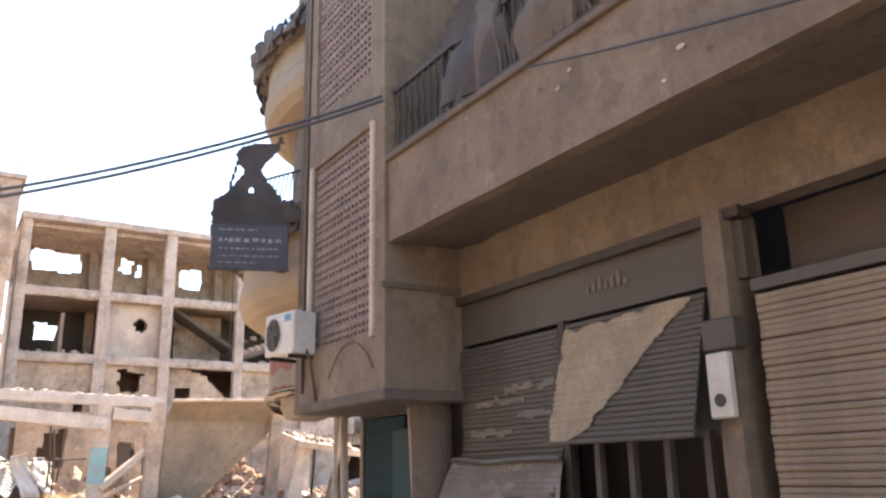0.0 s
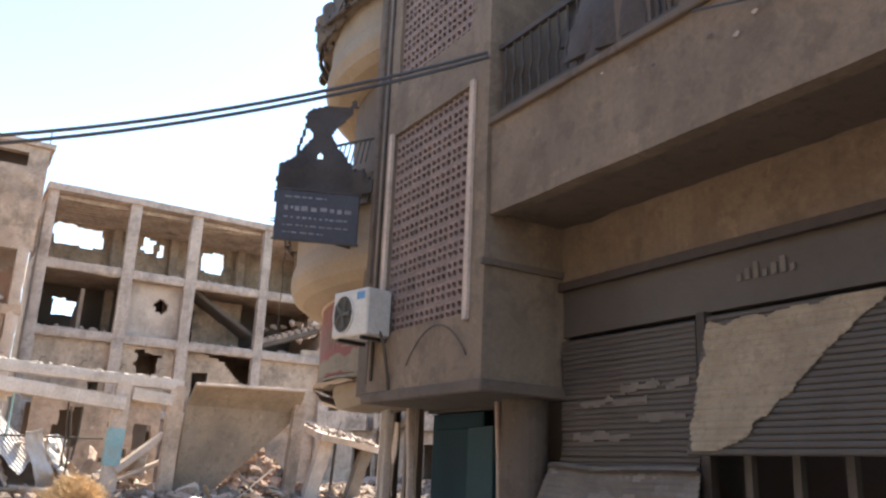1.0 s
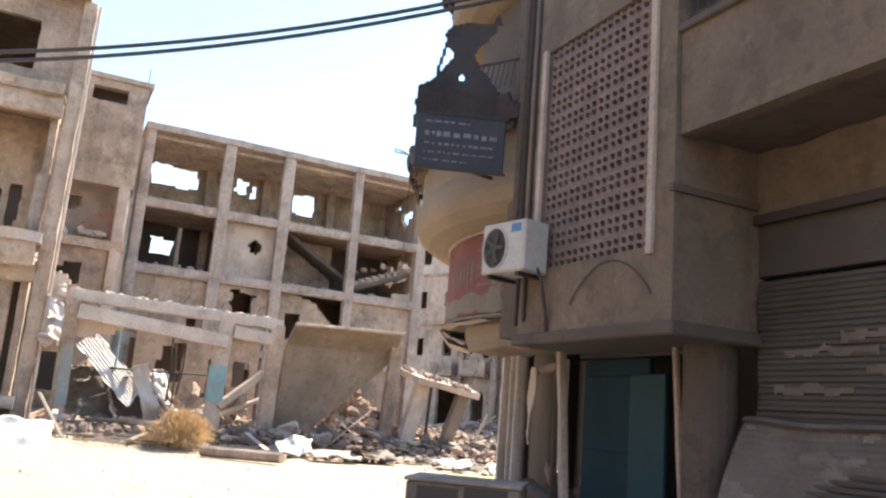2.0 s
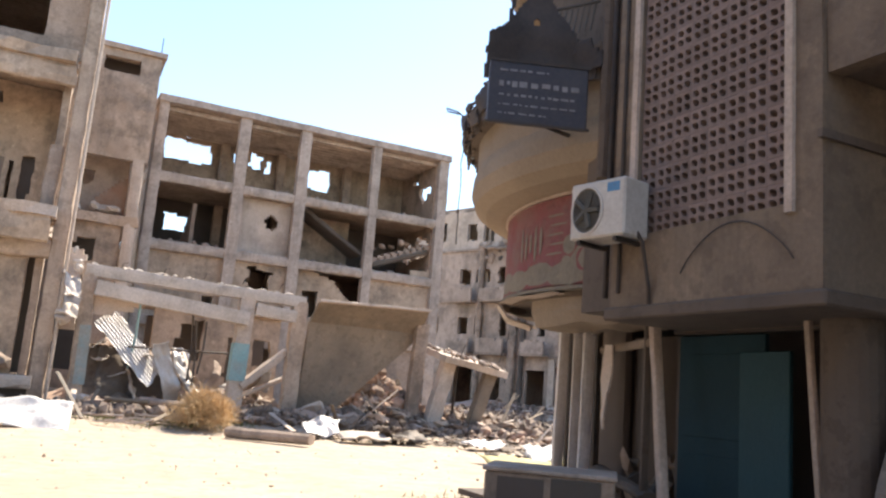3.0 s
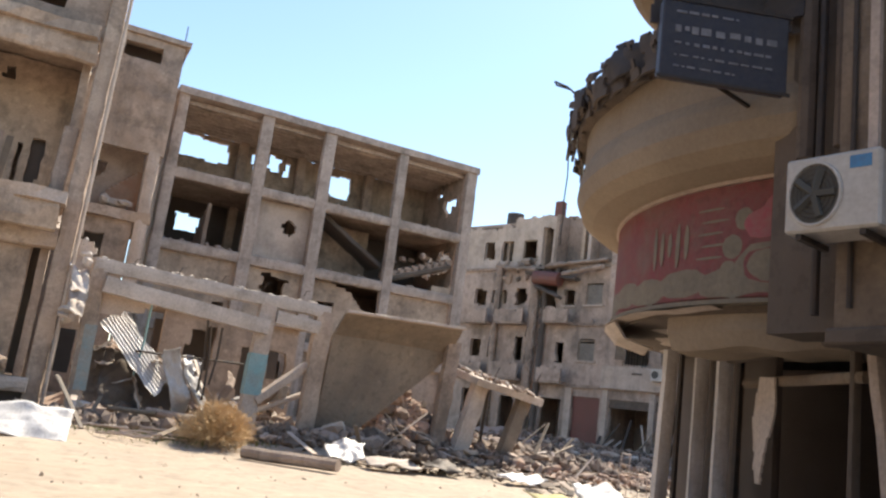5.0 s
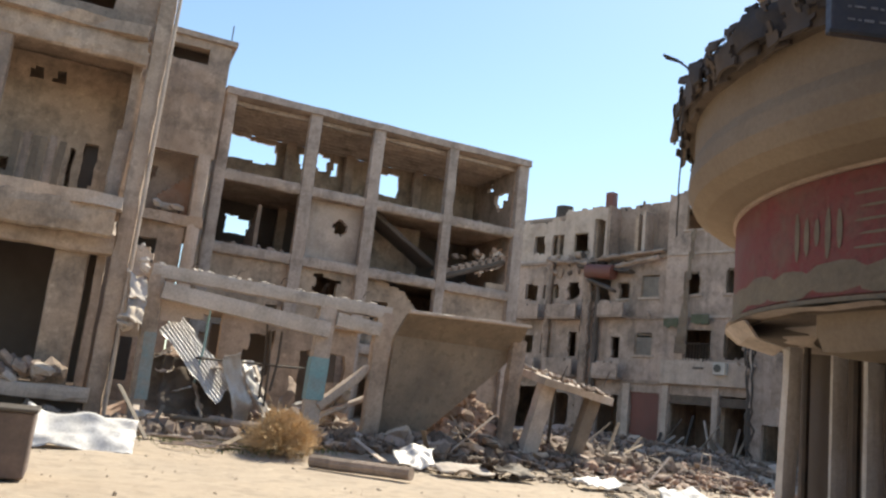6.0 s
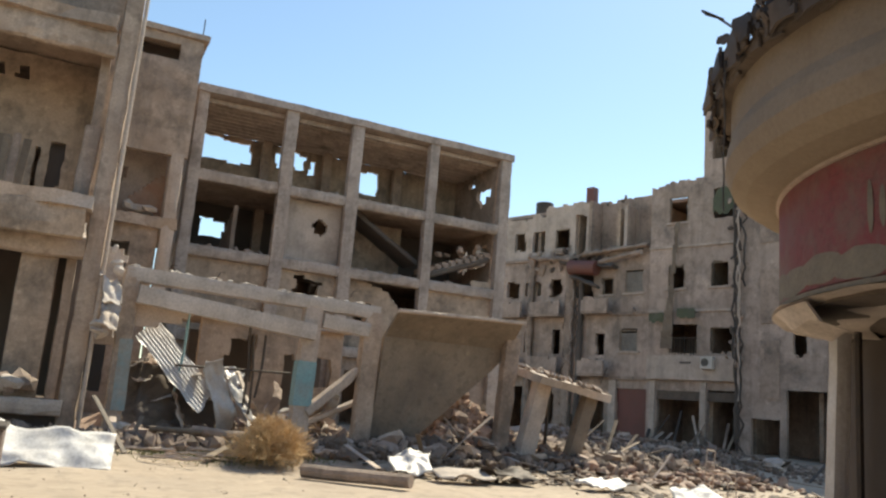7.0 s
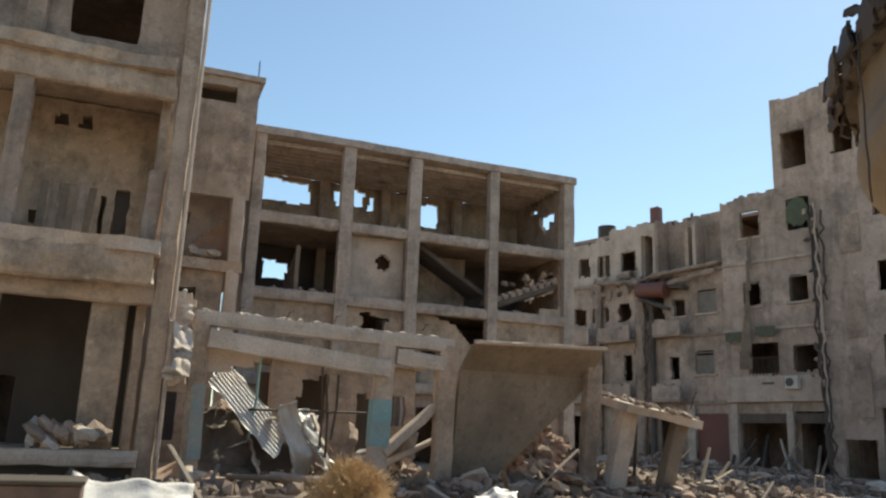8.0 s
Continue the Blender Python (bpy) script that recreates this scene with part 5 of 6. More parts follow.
def build_air_conditioner():
    a, c = Vector((4.51, 10.68, 0)), Vector((4.63, 10.10, 0))
    u = (c - a).normalized()
    inn = Vector((-u.y, u.x, 0))
    m = Matrix((u.to_4d(), inn.to_4d(), (0, 0, 1, 0), (0, 0, 0, 1))).transposed()
    for r in range(3):
        m[3][r] = 0
    m[3][3] = 1
    m.translation = a
    s = thing("air_conditioner", (4.95, 10.75, 2.93), "dusty white outdoor air-conditioning unit with blue label on wall brackets", "air conditioner")
    m = m @ Matrix.Translation((0, 0, 2.83)) @ Matrix.Diagonal((0.93, 0.93, 0.92, 1)) @ Matrix.Translation((0, 0, -2.95))
    part("casing", boxed((0, 0, 2.95), (0.66, 0.35, 3.50), m, 0.018), ACW, s)
    ring = [m @ Vector((0.215 + 0.185 * math.cos(t * math.pi / 16), -0.006, 3.22 + 0.225 * math.sin(t * math.pi / 16))) for t in range(33)]
    part("fan_ring", tube(ring, 0.012, 6), ACW, s)
    disc = bmesh.new()
    vs = [disc.verts.new(m @ Vector((0.215 + 0.182 * math.cos(t * math.pi / 16), -0.003, 3.22 + 0.222 * math.sin(t * math.pi / 16)))) for t in range(32)]
    disc.faces.new(vs)
    part("fan_recess", disc, ACD, s, "dark fan opening")
    for k in range(5):
        a0 = 2 * math.pi * k / 5
        p = m @ Vector((0.215, -0.006, 3.22))
        q = m @ Vector((0.215 + 0.15 * math.cos(a0), -0.006, 3.22 + 0.18 * math.sin(a0)))
        part("fan_blade", tube([p, q], 0.03, 5), ACD, s)
    for k in range(6):
        f = 0.03 + 0.03 * k
        part("grille_wire", tube([m @ Vector((0.215 + f * math.cos(t * math.pi / 10), -0.012, 3.22 + 1.2 * f * math.sin(t * math.pi / 10))) for t in range(21)], 0.003, 4), IRON, s)
    part("label", boxed((0.455, -0.004, 3.37), (0.60, -0.001, 3.46), m), BLUE, s, "blue maker's label")
    for x in (0.08, 0.52):
        part("bracket", boxed((x, 0.02, 2.905), (x + 0.04, 0.42, 2.948), m), IRON, s)
    part("refrigerant_pipe", tube([m @ Vector(p) for p in ((0.62, 0.2, 3.05), (0.7, 0.22, 2.9), (0.72, 0.3, 2.5), (0.7, 0.34, 2.3))], 0.02, 6), IRON, s)


build_air_conditioner()


# ---- shattered gateway on the lot ----
def build_gateway():
    b = thing("gateway", (4.4, 28.4, 0.35), "white-painted concrete gateway frame with turquoise post bands, cracked", "gateway")
    y = 28.4
    def post(x, w, z1, mat, seed, top_shift=0.0):
        return part("post", worn_beam((x, y, 0.25), (x + top_shift, y, z1), w, 0.38, seed, 0.025, 0.25, (1, 0, 0)), mat, b)
    p1 = post(1.50, 0.38, 4.0, CONC_L, 1, -0.05)
    p2 = post(5.62, 0.46, 3.75, PALE, 2, 0.1)
    p3 = post(7.22, 0.46, 3.75, CONC_L, 3, 0.05)
    part("paint_band", worn_beam((5.63, y - 0.01, 1.30), (5.66, y - 0.01, 2.36), 0.475, 0.4, 4, 0.012, 0.3, (1, 0, 0)), TURQ, p2, "turquoise painted band")
    part("paint_band", worn_beam((1.56, y - 0.01, 0.9), (1.53, y - 0.01, 2.45), 0.3, 0.405, 5, 0.012, 0.3, (1, 0, 0)), TURQ_W, p1, "worn turquoise band")
    part("top_beam", worn_beam((1.32, y, 3.92), (7.42, y, 3.74), 0.4, 0.34, 6, 0.022, 0.14), WHITE, b)
    part("fallen_beam", worn_beam((1.62, y - 0.22, 3.46), (5.75, y - 0.22, 3.06), 0.3, 0.40, 7, 0.014, 0.2), WHITE, b, "slipped lower white beam")
    part("short_beam", worn_beam((5.95, y - 0.1, 3.38), (7.15, y - 0.1, 3.28), 0.3, 0.36, 8, 0.016, 0.2), WHITE, b)
    part("hanging_panel", ragged_wall((0, y + 0.05, 0), (1, 0, 0), 1.6, 2.8, 2.65, 3.3, 0.1, lambda u, z: z > 2.7 + (u - 1.6) * 0.25, 0.12, 0.05), PALE, b)
    for k, (x0, z0, x1, z1) in enumerate(((2.75, 1.4, 2.85, 3.2), (2.7, 2.0, 5.4, 2.05), (4.35, 1.2, 4.3, 3.1), (4.6, 1.4, 4.7, 2.9), (4.4, 2.9, 4.5, 1.0))):
        part("bent_pipe", tube([(x0, y + 0.3, z0), ((x0 + x1) / 2 + 0.05, y + 0.32, (z0 + z1) / 2), (x1, y + 0.3, z1)], 0.03, 6), TURQ if k == 0 else IRON, b)
    rng = random.Random(90)
    for i in range(16):
        x = rng.uniform(1.5, 7.2)
        c = chunk(rng, rng.uniform(0.08, 0.3), rng.uniform(0.15, 0.35), rng.uniform(0.06, 0.18))
        bmesh.ops.transform(c, matrix=pose(x, y, 4.08 - (x - 1.3) * 0.03, 0, 0, rng.uniform(0, 90)), verts=c.verts[:])
        part("broken_stub", c, WHITE, b)
    part("fallen_strut", worn_beam((5.75, y - 0.1, 1.15), (7.05, y + 0.1, 2.25), 0.3, 0.22, 14, 0.02, 0.2), PALE, b)
    part("fallen_strut", worn_beam((5.9, y + 0.3, 0.9), (7.2, y + 0.4, 1.5), 0.2, 0.14, 15, 0.02, 0.2), WHITE, b)
    for i in range(5):
        x = 2.2 + i * 1.1
        part("rebar", tube([(x, y - 0.1, 4.05), (x + 0.05, y - 0.15, 4.2), (x + 0.16, y - 0.12, 4.22)], 0.012, 4), IRON, b)


def build_back_house():
    b = thing("collapsed_house", (5, 31.5, 0.5), "broken beige house wall behind the gateway with dark windows", "building")
    part("front_wall", ragged_wall((0, 31.5, 0), (1, 0, 0), 3.6, 7.6, 0.4, 3.5, 0.22, rects((4.4, 5.1, 1.9, 3.0), (5.9, 6.5, 0.4, 2.6), (6.8, 7.3, 1.8, 2.6), edge=0.12), 0.14, 0.06), INFILL, b)
    # Dark backing that gives the broken windows their shade.
    part("room_back", boxed((3.6, 33.4, 0.4), (7.6, 33.6, 3.2)), SOOT_SHADE, b)
    part("roof_slab", slab_sheet(3.4, 7.8, 31.3, 33.6, 3.4, 3.6, 6, 0.2), CONC_L, b)


SLABM = material("dusty_brown_slab", (0.32, 0.255, 0.185), (0.22, 0.175, 0.13), stain=0.5, scale=0.8, streak=0.2)


def build_fallen_slab():
    b = thing("fallen_slab", (9, 28.2, 0.5), "large fallen concrete slab propped upright, dusty brown face", "slab")
    bm = bmesh.new()
    # face profile from the lip at the top down into the rubble
    cols = 14
    prof = [(3.74, 27.2), (3.62, 27.5), (3.40, 27.9), (3.18, 28.15), (2.6, 28.22), (1.9, 28.3), (1.2, 28.4), (0.5, 28.5)]
    rows = []
    for side in (0, 1):
        rows.append([])
        for k, (z, y) in enumerate(prof):
            t = k / (len(prof) - 1)
            left = 7.62 - 0.12 * t if k > 2 else 7.52 + 0.03 * k
            right = 10.98 + 0.08 * k if z > 3.1 else 11.3 - (3.15 - z) * 1.05
            rows[side].append([bm.verts.new((left + (right - left) * i / cols, y + side * 0.2 + 0.03 * noise.noise(Vector((i * 0.7, k, side))),
                                             z - side * 0.05 + 0.06 * (i / cols) * (k == 0) + 0.02 * noise.noise(Vector((i, k * 2, 3))))) for i in range(cols + 1)])
    n = len(prof)
    for k in range(n - 1):
        for i in range(cols):
            bm.faces.new((rows[0][k][i], rows[0][k][i + 1], rows[0][k + 1][i + 1], rows[0][k + 1][i]))
            bm.faces.new((rows[1][k][i], rows[1][k + 1][i], rows[1][k + 1][i + 1], rows[1][k][i + 1]))
        for i in (0, cols):
            bm.faces.new((rows[0][k][i], rows[0][k + 1][i], rows[1][k + 1][i], rows[1][k][i]))
    for i in range(cols):
        for k in (0, n - 1):
            bm.faces.new((rows[0][k][i], rows[0][k][i + 1], rows[1][k][i + 1], rows[1][k][i]))
    part("slab", bm, SLABM, b)
    # Lip is coloured pale to show the sunlight on the slab's top edge.
    part("lip", worn_beam((7.50, 27.16, 3.74), (11.02, 27.18, 3.84), 0.16, 0.09, 3, 0.012, 0.2), PALE, b, "broken lip of the slab, pale for the sunlight on it")
    part("prop_post", worn_beam((11.0, 28.1, 0.3), (11.15, 28.0, 3.5), 0.42, 0.35, 12, 0.03, 0.3, (1, 0, 0)), CONC, b)


def build_kiosk():
    b = thing("kiosk", (12.9, 28.4, 0.4), "small collapsed concrete kiosk, roof strewn with rubble, on slanting legs", "kiosk")
    part("roof_slab", slab_sheet(11.65, 13.95, 27.2, 29.3, 2.3, 2.5, 8, 0.12, 0.25), PALE, b).matrix_basis = Matrix.Translation((13, 28, 2.4)) @ pose(0, 0, 0, 11, 8.5, 0) @ Matrix.Translation((-13, -28, -2.4))
    part("leg", worn_beam((11.62, 27.9, 0.3), (12.15, 27.9, 2.5), 0.5, 0.4, 1, 0.03, 0.25, (1, 0, 0)), PALE, b)
    part("leg", worn_beam((12.88, 27.6, 0.3), (13.5, 27.6, 2.22), 0.42, 0.36, 2, 0.025, 0.25, (1, 0, 0)), TAN, b)
    part("dark_frame", tube([(12.6, 28.4, 0.4), (12.7, 28.4, 2.3)], 0.05, 6), IRON, b)
    rng = random.Random(14)
    for i in range(42):
        x, y = rng.uniform(11.8, 13.8), rng.uniform(27.2, 29)
        c = chunk(rng, rng.uniform(0.08, 0.4), rng.uniform(0.08, 0.3), rng.uniform(0.05, 0.18))
        bmesh.ops.transform(c, matrix=pose(x, y, 2.56 - (x - 13) * 0.15 + (y - 28) * 0.19, rng.uniform(0, 40), rng.uniform(0, 40), rng.uniform(0, 90)), verts=c.verts[:])
        part("rubble_piece", c, (WHITE, RUBBLE, PALE)[i % 3], b)
    for x in (12.2, 13.6):
        part("rebar", tube([(x, 27.3, 2.5), (x + 0.05, 27.25, 2.75), (x + 0.12, 27.2, 2.95)], 0.015, 4), IRON, b)


def build_scraps():
    """Torn sheets and boards heaped inside the gateway."""
    rng = random.Random(91)
    for i in range(34):
        x, z = rng.uniform(1.9, 7.0), rng.uniform(0.6, 1.5)
        if x < 4.6:
            z += rng.uniform(0, 0.7)
        u = Vector((rng.uniform(-1, 1), rng.uniform(-0.9, 0.2), rng.uniform(-1, 0.2)))
        v = u.cross(Vector((rng.uniform(-0.4, 0.8), rng.uniform(-0.8, 0.1), rng.uniform(0.4, 1.0))))
        sheet_metal("scrap_sheet", (x, rng.uniform(28.5, 30.2), z), u, v, rng.uniform(0.4, 1.1), rng.uniform(0.15, 0.45), (STEEL, WHITE, CONC, PALE, STEEL, RUBBLE)[i % 6],
                    "torn scrap sheet heaped inside the gateway", 100 + i, 0, 0.22, "scrap")
    sheet_metal("dark_tarp", (2.95, 28.95, 1.15), (1, 0.1, -0.25), (0.1, 0.25, 1), 2.0, 1.5, SOOT_SHADE, "dark slumped tarp behind the sheet metal", 140, 0, 0.3, "tarp")


build_gateway()
build_back_house()
build_fallen_slab()
build_kiosk()


# ---- rubble ----
MOUNDS = ((10.4, 29.2, 1.25, 1.1, 0.8), (12.6, 29.2, 0.2, 2.2, 0.8), (20, 34, 0.1, 4.5, 3.5), (3.6, 30.4, 0.8, 1.9, 1.0), (2.3, 30.2, 1.1, 0.9, 0.9), (16.5, 30.5, 0.14, 3.0, 2.2),
          (25.5, 38.5, 0.2, 3.0, 4.0), (6.4, 29.6, 0.55, 0.9, 0.7), (8.4, 27.6, 0.25, 2.0, 0.7), (23, 44, 0.5, 2.0, 4.0), (14.5, 26.6, 0.12, 3.0, 1.2))


def mound_z(x, y):
    h = sum(a * math.exp(-((x - mx) / sx) ** 2 - ((y - my) / sy) ** 2) for mx, my, a, sx, sy in MOUNDS)
    return h * (1 + 0.35 * noise.noise(Vector((x * 1.7, y * 1.7, 2))))


def build_mound():
    bm = bmesh.new()
    xs, ys = [0.8 + 0.3 * i for i in range(100)], [25.6 + 0.3 * i for i in range(80)]
    grid = [[bm.verts.new((x, y, ground_z(x, y) + mound_z(x, y) - 0.06)) for y in ys] for x in xs]
    for i in range(len(xs) - 1):
        for j in range(len(ys) - 1):
            bm.faces.new((grid[i][j], grid[i + 1][j], grid[i + 1][j + 1], grid[i][j + 1]))
    solo("rubble_mound", bm, RUBBLE, "heaped grey rubble and dust over the lot", "rubble", kind="stuff")


build_mound()


def scatter(name, count, seed, place, size, mat, label, kinds=8, flat=1.0):
    """Loose pieces joined into one mesh; place(rng) gives x, y or x, y, z."""
    rng = random.Random(seed)
    shapes = []
    for _ in range(kinds):
        c = chunk(rng, 1, rng.uniform(0.5, 1), rng.uniform(0.3, 0.8))
        shapes.append((np.array([v.co for v in c.verts]), [[v.index for v in f.verts] for f in c.faces]))
        c.free()
    verts, faces, base = [], [], 0
    for _ in range(count):
        p = place(rng)
        x, y = p[0], p[1]
        s = rng.uniform(*size) * (1 if rng.random() < 0.85 else 1.8)
        z = p[2] if len(p) > 2 else ground_z(x, y) + mound_z(x, y) + s * 0.12
        v, f = shapes[rng.randrange(kinds)]
        lean = 1.2 if flat == 1.0 else 0.35
        rot = np.array(Euler((rng.uniform(-lean, lean), rng.uniform(-lean, lean), rng.uniform(0, 6.3))).to_matrix()) @ np.diag((1.0, 1.0 if flat == 1.0 else rng.uniform(0.3, 0.9), flat))
        verts.append(v @ rot.T * s + (x, y, z))
        faces += [[i + base for i in q] for q in f]
        base += len(v)
    me = bpy.data.meshes.new(name)
    me.from_pydata(np.concatenate(verts).tolist(), [], faces)
    me.materials.append(mat)
    return tagged(new(name, me), label, "rubble", kind="stuff")


def split_spread(m, amount=0.5):
    """Lets joined pieces differ in tone, island by island."""
    nt = m.node_tree
    geo, hsv, r = nt.nodes.new("ShaderNodeNewGeometry"), nt.nodes.new("ShaderNodeHueSaturation"), nt.nodes.new("ShaderNodeMapRange")
    sock = nt.nodes["Principled BSDF"].inputs["Base Color"]
    nt.links.new(sock.links[0].from_socket, hsv.inputs["Color"])
    r.inputs["To Min"].default_value, r.inputs["To Max"].default_value = 1 - amount, 1 + amount
    nt.links.new(geo.outputs["Random Per Island"], r.inputs["Value"])
    nt.links.new(r.outputs["Result"], hsv.inputs["Value"])
    nt.links.new(hsv.outputs["Color"], sock)
    return m


RUB1 = split_spread(material("mixed_rubble", (0.275, 0.205, 0.152), (0.19, 0.142, 0.106), scale=2.0, stain=0.15), 0.55)
RUB2 = split_spread(material("mixed_brick", (0.40, 0.24, 0.16), (0.44, 0.34, 0.26), scale=2.0, stain=0.15), 0.4)
SHARD = split_spread(material("dusty_board_shard", (0.30, 0.24, 0.185), (0.2, 0.16, 0.125), scale=3.0, stain=0.3), 0.85)
RUB3 = split_spread(material("pale_dusty_stone", (0.44, 0.37, 0.28), (0.36, 0.3, 0.225), scale=2.0, stain=0.15), 0.3)
scatter("rubble_field", 2600, 1, lambda r: (r.uniform(1.5, 16.5), 26.6 + abs(r.gauss(0, 1.9))), (0.08, 0.36), RUB1, "scattered broken concrete and plaster lumps")
scatter("rubble_field", 3600, 2, lambda r: (r.uniform(11, 28), r.uniform(26.5, 43)), (0.05, 0.2), RUB1, "scattered broken concrete before the apartments")
scatter("brick_heap", 620, 3, lambda r: (10.5 + r.gauss(0, 0.75), 28.75 + r.gauss(0, 0.4)), (0.12, 0.30), RUB2, "heap of broken clay bricks under the slab")
scatter("board_shards", 420, 7, lambda r: (r.uniform(6.6, 13.5) + r.gauss(0, 0.4), 25.0 + abs(r.gauss(0, 0.7)) - 0.1 * r.random()), (0.08, 0.34), SHARD, "splintered pale boards and plaster shards at the road edge", flat=0.16)
scatter("board_shards", 520, 8, lambda r: (r.uniform(11, 19), r.uniform(22.2, 28.5)), (0.07, 0.32), SHARD, "splintered boards and dusty shards before the shops", flat=0.2)
scatter("street_stones", 420, 4, lambda r: (r.uniform(-5, 13), r.uniform(11, 26.5)), (0.015, 0.05), RUB3, "small stones scattered on the dusty street")
scatter("rubble_field", 500, 5, lambda r: (r.uniform(-3, 2.5), r.uniform(26.6, 28.3)), (0.06, 0.28), RUB1, "plaster crumbs before the ruined building")
scatter("brick_scatter", 260, 6, lambda r: (r.uniform(12, 19), r.uniform(25.2, 28)), (0.08, 0.26), RUB2, "scattered red brick pieces by the kiosk")


def build_blocks():
    rng = random.Random(40)
    shapes = [mesh_of("concrete_block", chunk(rng, rng.uniform(0.5, 1.1), rng.uniform(0.4, 0.8), rng.uniform(0.25, 0.5)), m) for m in (RUBBLE, PALE, CONC, WHITE, RUBBLE, CONC_L)]
    for i in range(90):
        x, y = (rng.uniform(1.5, 16), 26.8 + abs(rng.gauss(0, 1.3))) if i < 50 else (rng.uniform(13, 27), rng.uniform(26, 40))
        ob = new("concrete_block", shapes[i % 6])
        s = rng.uniform(0.5, 1.1)
        ob.matrix_basis = Matrix.Translation((x, y, ground_z(x, y) + mound_z(x, y) + 0.1 * s)) @ pose(0, 0, 0, rng.uniform(-25, 25), rng.uniform(-25, 25), rng.uniform(0, 360)) @ Matrix.Scale(s, 4)
        tagged(ob, "broken lump of dusty concrete lying in the rubble", "rubble block", "rubble blocks")


build_blocks()


def sheet_metal(name, centre, u, v, w, h, mat, label, seed, ribs=0, crumple=0.12, cat="metal sheet"):
    """A bent, crumpled sheet: centre, its two directions, width and height."""
    u, v, c = Vector(u).normalized(), Vector(v).normalized(), Vector(centre)
    n = u.cross(v).normalized()
    bm = bmesh.new()
    nu, nv = max(18, ribs * 4), 18
    front, back = [], []
    for layer, shift in ((front, 0.0), (back, 0.012)):
        for i in range(nu + 1):
            row = []
            for j in range(nv + 1):
                a, b = i / nu - 0.5, j / nv - 0.5
                p = c + u * w * a + v * h * b
                d = noise.noise(p * 1.4 + Vector((seed, 0, 0))) * crumple
                d += (abs(noise.noise(p * 3.5 + Vector((seed, 3, 0)))) - 0.2) * crumple * 0.55
                if ribs:
                    d += 0.014 * math.sin(2 * math.pi * ribs * a)
                edge = noise.noise_vector(p * 2.5 + Vector((0, seed, 0))) * (0.09 if i in (0, nu) or j in (0, nv) else 0)
                row.append(bm.verts.new(p + n * (d + shift) + edge))
            layer.append(row)
    for L_ in (front, back):
        for i in range(nu):
            for j in range(nv):
                bm.faces.new((L_[i][j], L_[i + 1][j], L_[i + 1][j + 1], L_[i][j + 1])).smooth = not ribs
    for i in range(nu):
        for j in (0, nv):
            bm.faces.new((front[i][j], front[i + 1][j], back[i + 1][j], back[i][j]))
    for j in range(nv):
        for i in (0, nu):
            bm.faces.new((front[i][j], front[i][j + 1], back[i][j + 1], back[i][j]))
    return solo(name, bm, mat, label, cat)


build_scraps()
sheet_metal("corrugated_sheet", (2.75, 28.75, 2.0), (0.55, 0.7, 0.62), (0.95, -0.1, -1.0), 0.85, 2.2, STEEL, "bent corrugated metal roofing sheet leaning in the gateway", 1, 8, 0.05, "metal sheet")
sheet_metal("torn_plaster", (1.05, 27.95, 3.5), (0.12, -1.2, -1), (1, 0.1, 0.05), 1.3, 0.42, WHITE, "torn white plaster hanging in the gap", 31, 0, 0.4, "plaster")
sheet_metal("torn_plaster", (1.1, 27.85, 2.8), (-0.1, -1.2, -1), (1, 0.2, 0.1), 0.9, 0.4, WHITE, "torn white plaster hanging in the gap", 33, 0, 0.4, "plaster")
sheet_metal("crumpled_sheet", (3.75, 28.55, 1.35), (0.35, 0.3, -1), (1, 0.5, 0.3), 1.9, 0.45, STEEL, "crumpled grey metal sheet hanging in the gateway", 2, 0, 0.3)
sheet_metal("crumpled_sheet", (4.3, 28.7, 1.3), (0.5, 0.2, -0.8), (0.5, 1, 0.3), 1.4, 0.5, STEEL, "crumpled pale metal strip among the rubble", 3, 0, 0.25)
sheet_metal("crumpled_sheet", (2.3, 29.0, 1.2), (1, 0.2, 0), (0.1, 0.5, 1), 1.5, 1.6, TAN_D, "large dusty sheet slumped against the post", 4, 0, 0.35)
sheet_metal("plastic_sheet", (0.35, 24.9, 0.30), (1, 0.05, -0.06), (0.05, 0.75, 0.62), 2.0, 0.95, CLOTH, "white crumpled plastic sheet lying on the road edge", 5, 0, 0.2, "plastic sheet")
sheet_metal("plastic_sheet", (-1.0, 25.1, 0.26), (1, 0.1, 0), (0, 0.8, 0.5), 1.3, 0.8, CLOTH, "white crumpled plastic sheet lying on the road edge", 15, 0, 0.16, "plastic sheet")
sheet_metal("metal_sheet", (7.3, 25.3, 0.35), (1, 0.1, 0.15), (0.1, 0.8, 0.45), 1.0, 0.7, STEEL, "pale torn metal sheet lying on rubble", 6, 0, 0.25)
sheet_metal("metal_sheet", (8.2, 24.6, 0.18), (1, 0.0, 0.0), (0, 1, 0.15), 1.3, 0.6, WHITE, "white board lying on the road edge", 7, 0, 0.08)
sheet_metal("metal_sheet", (9.4, 24.9, 0.22), (1, -0.1, 0), (0, 1, 0.2), 1.3, 0.7, IRON, "dark bent sheet lying on the road edge", 8, 0, 0.2)
sheet_metal("tarp", (10.6, 20.6, 0.06), (1, 0.1, 0), (0, 1, 0.05), 2.2, 1.3, TARP, "dusty yellow tarp lying on the ground", 9, 0, 0.08, "tarp")
sheet_metal("plastic_sheet", (11.6, 21.4, 0.2), (1, 0.2, 0.1), (0, 0.9, 0.4), 1.1, 0.7, CLOTH, "white sheet lying by the shops", 10, 0, 0.16, "plastic sheet")
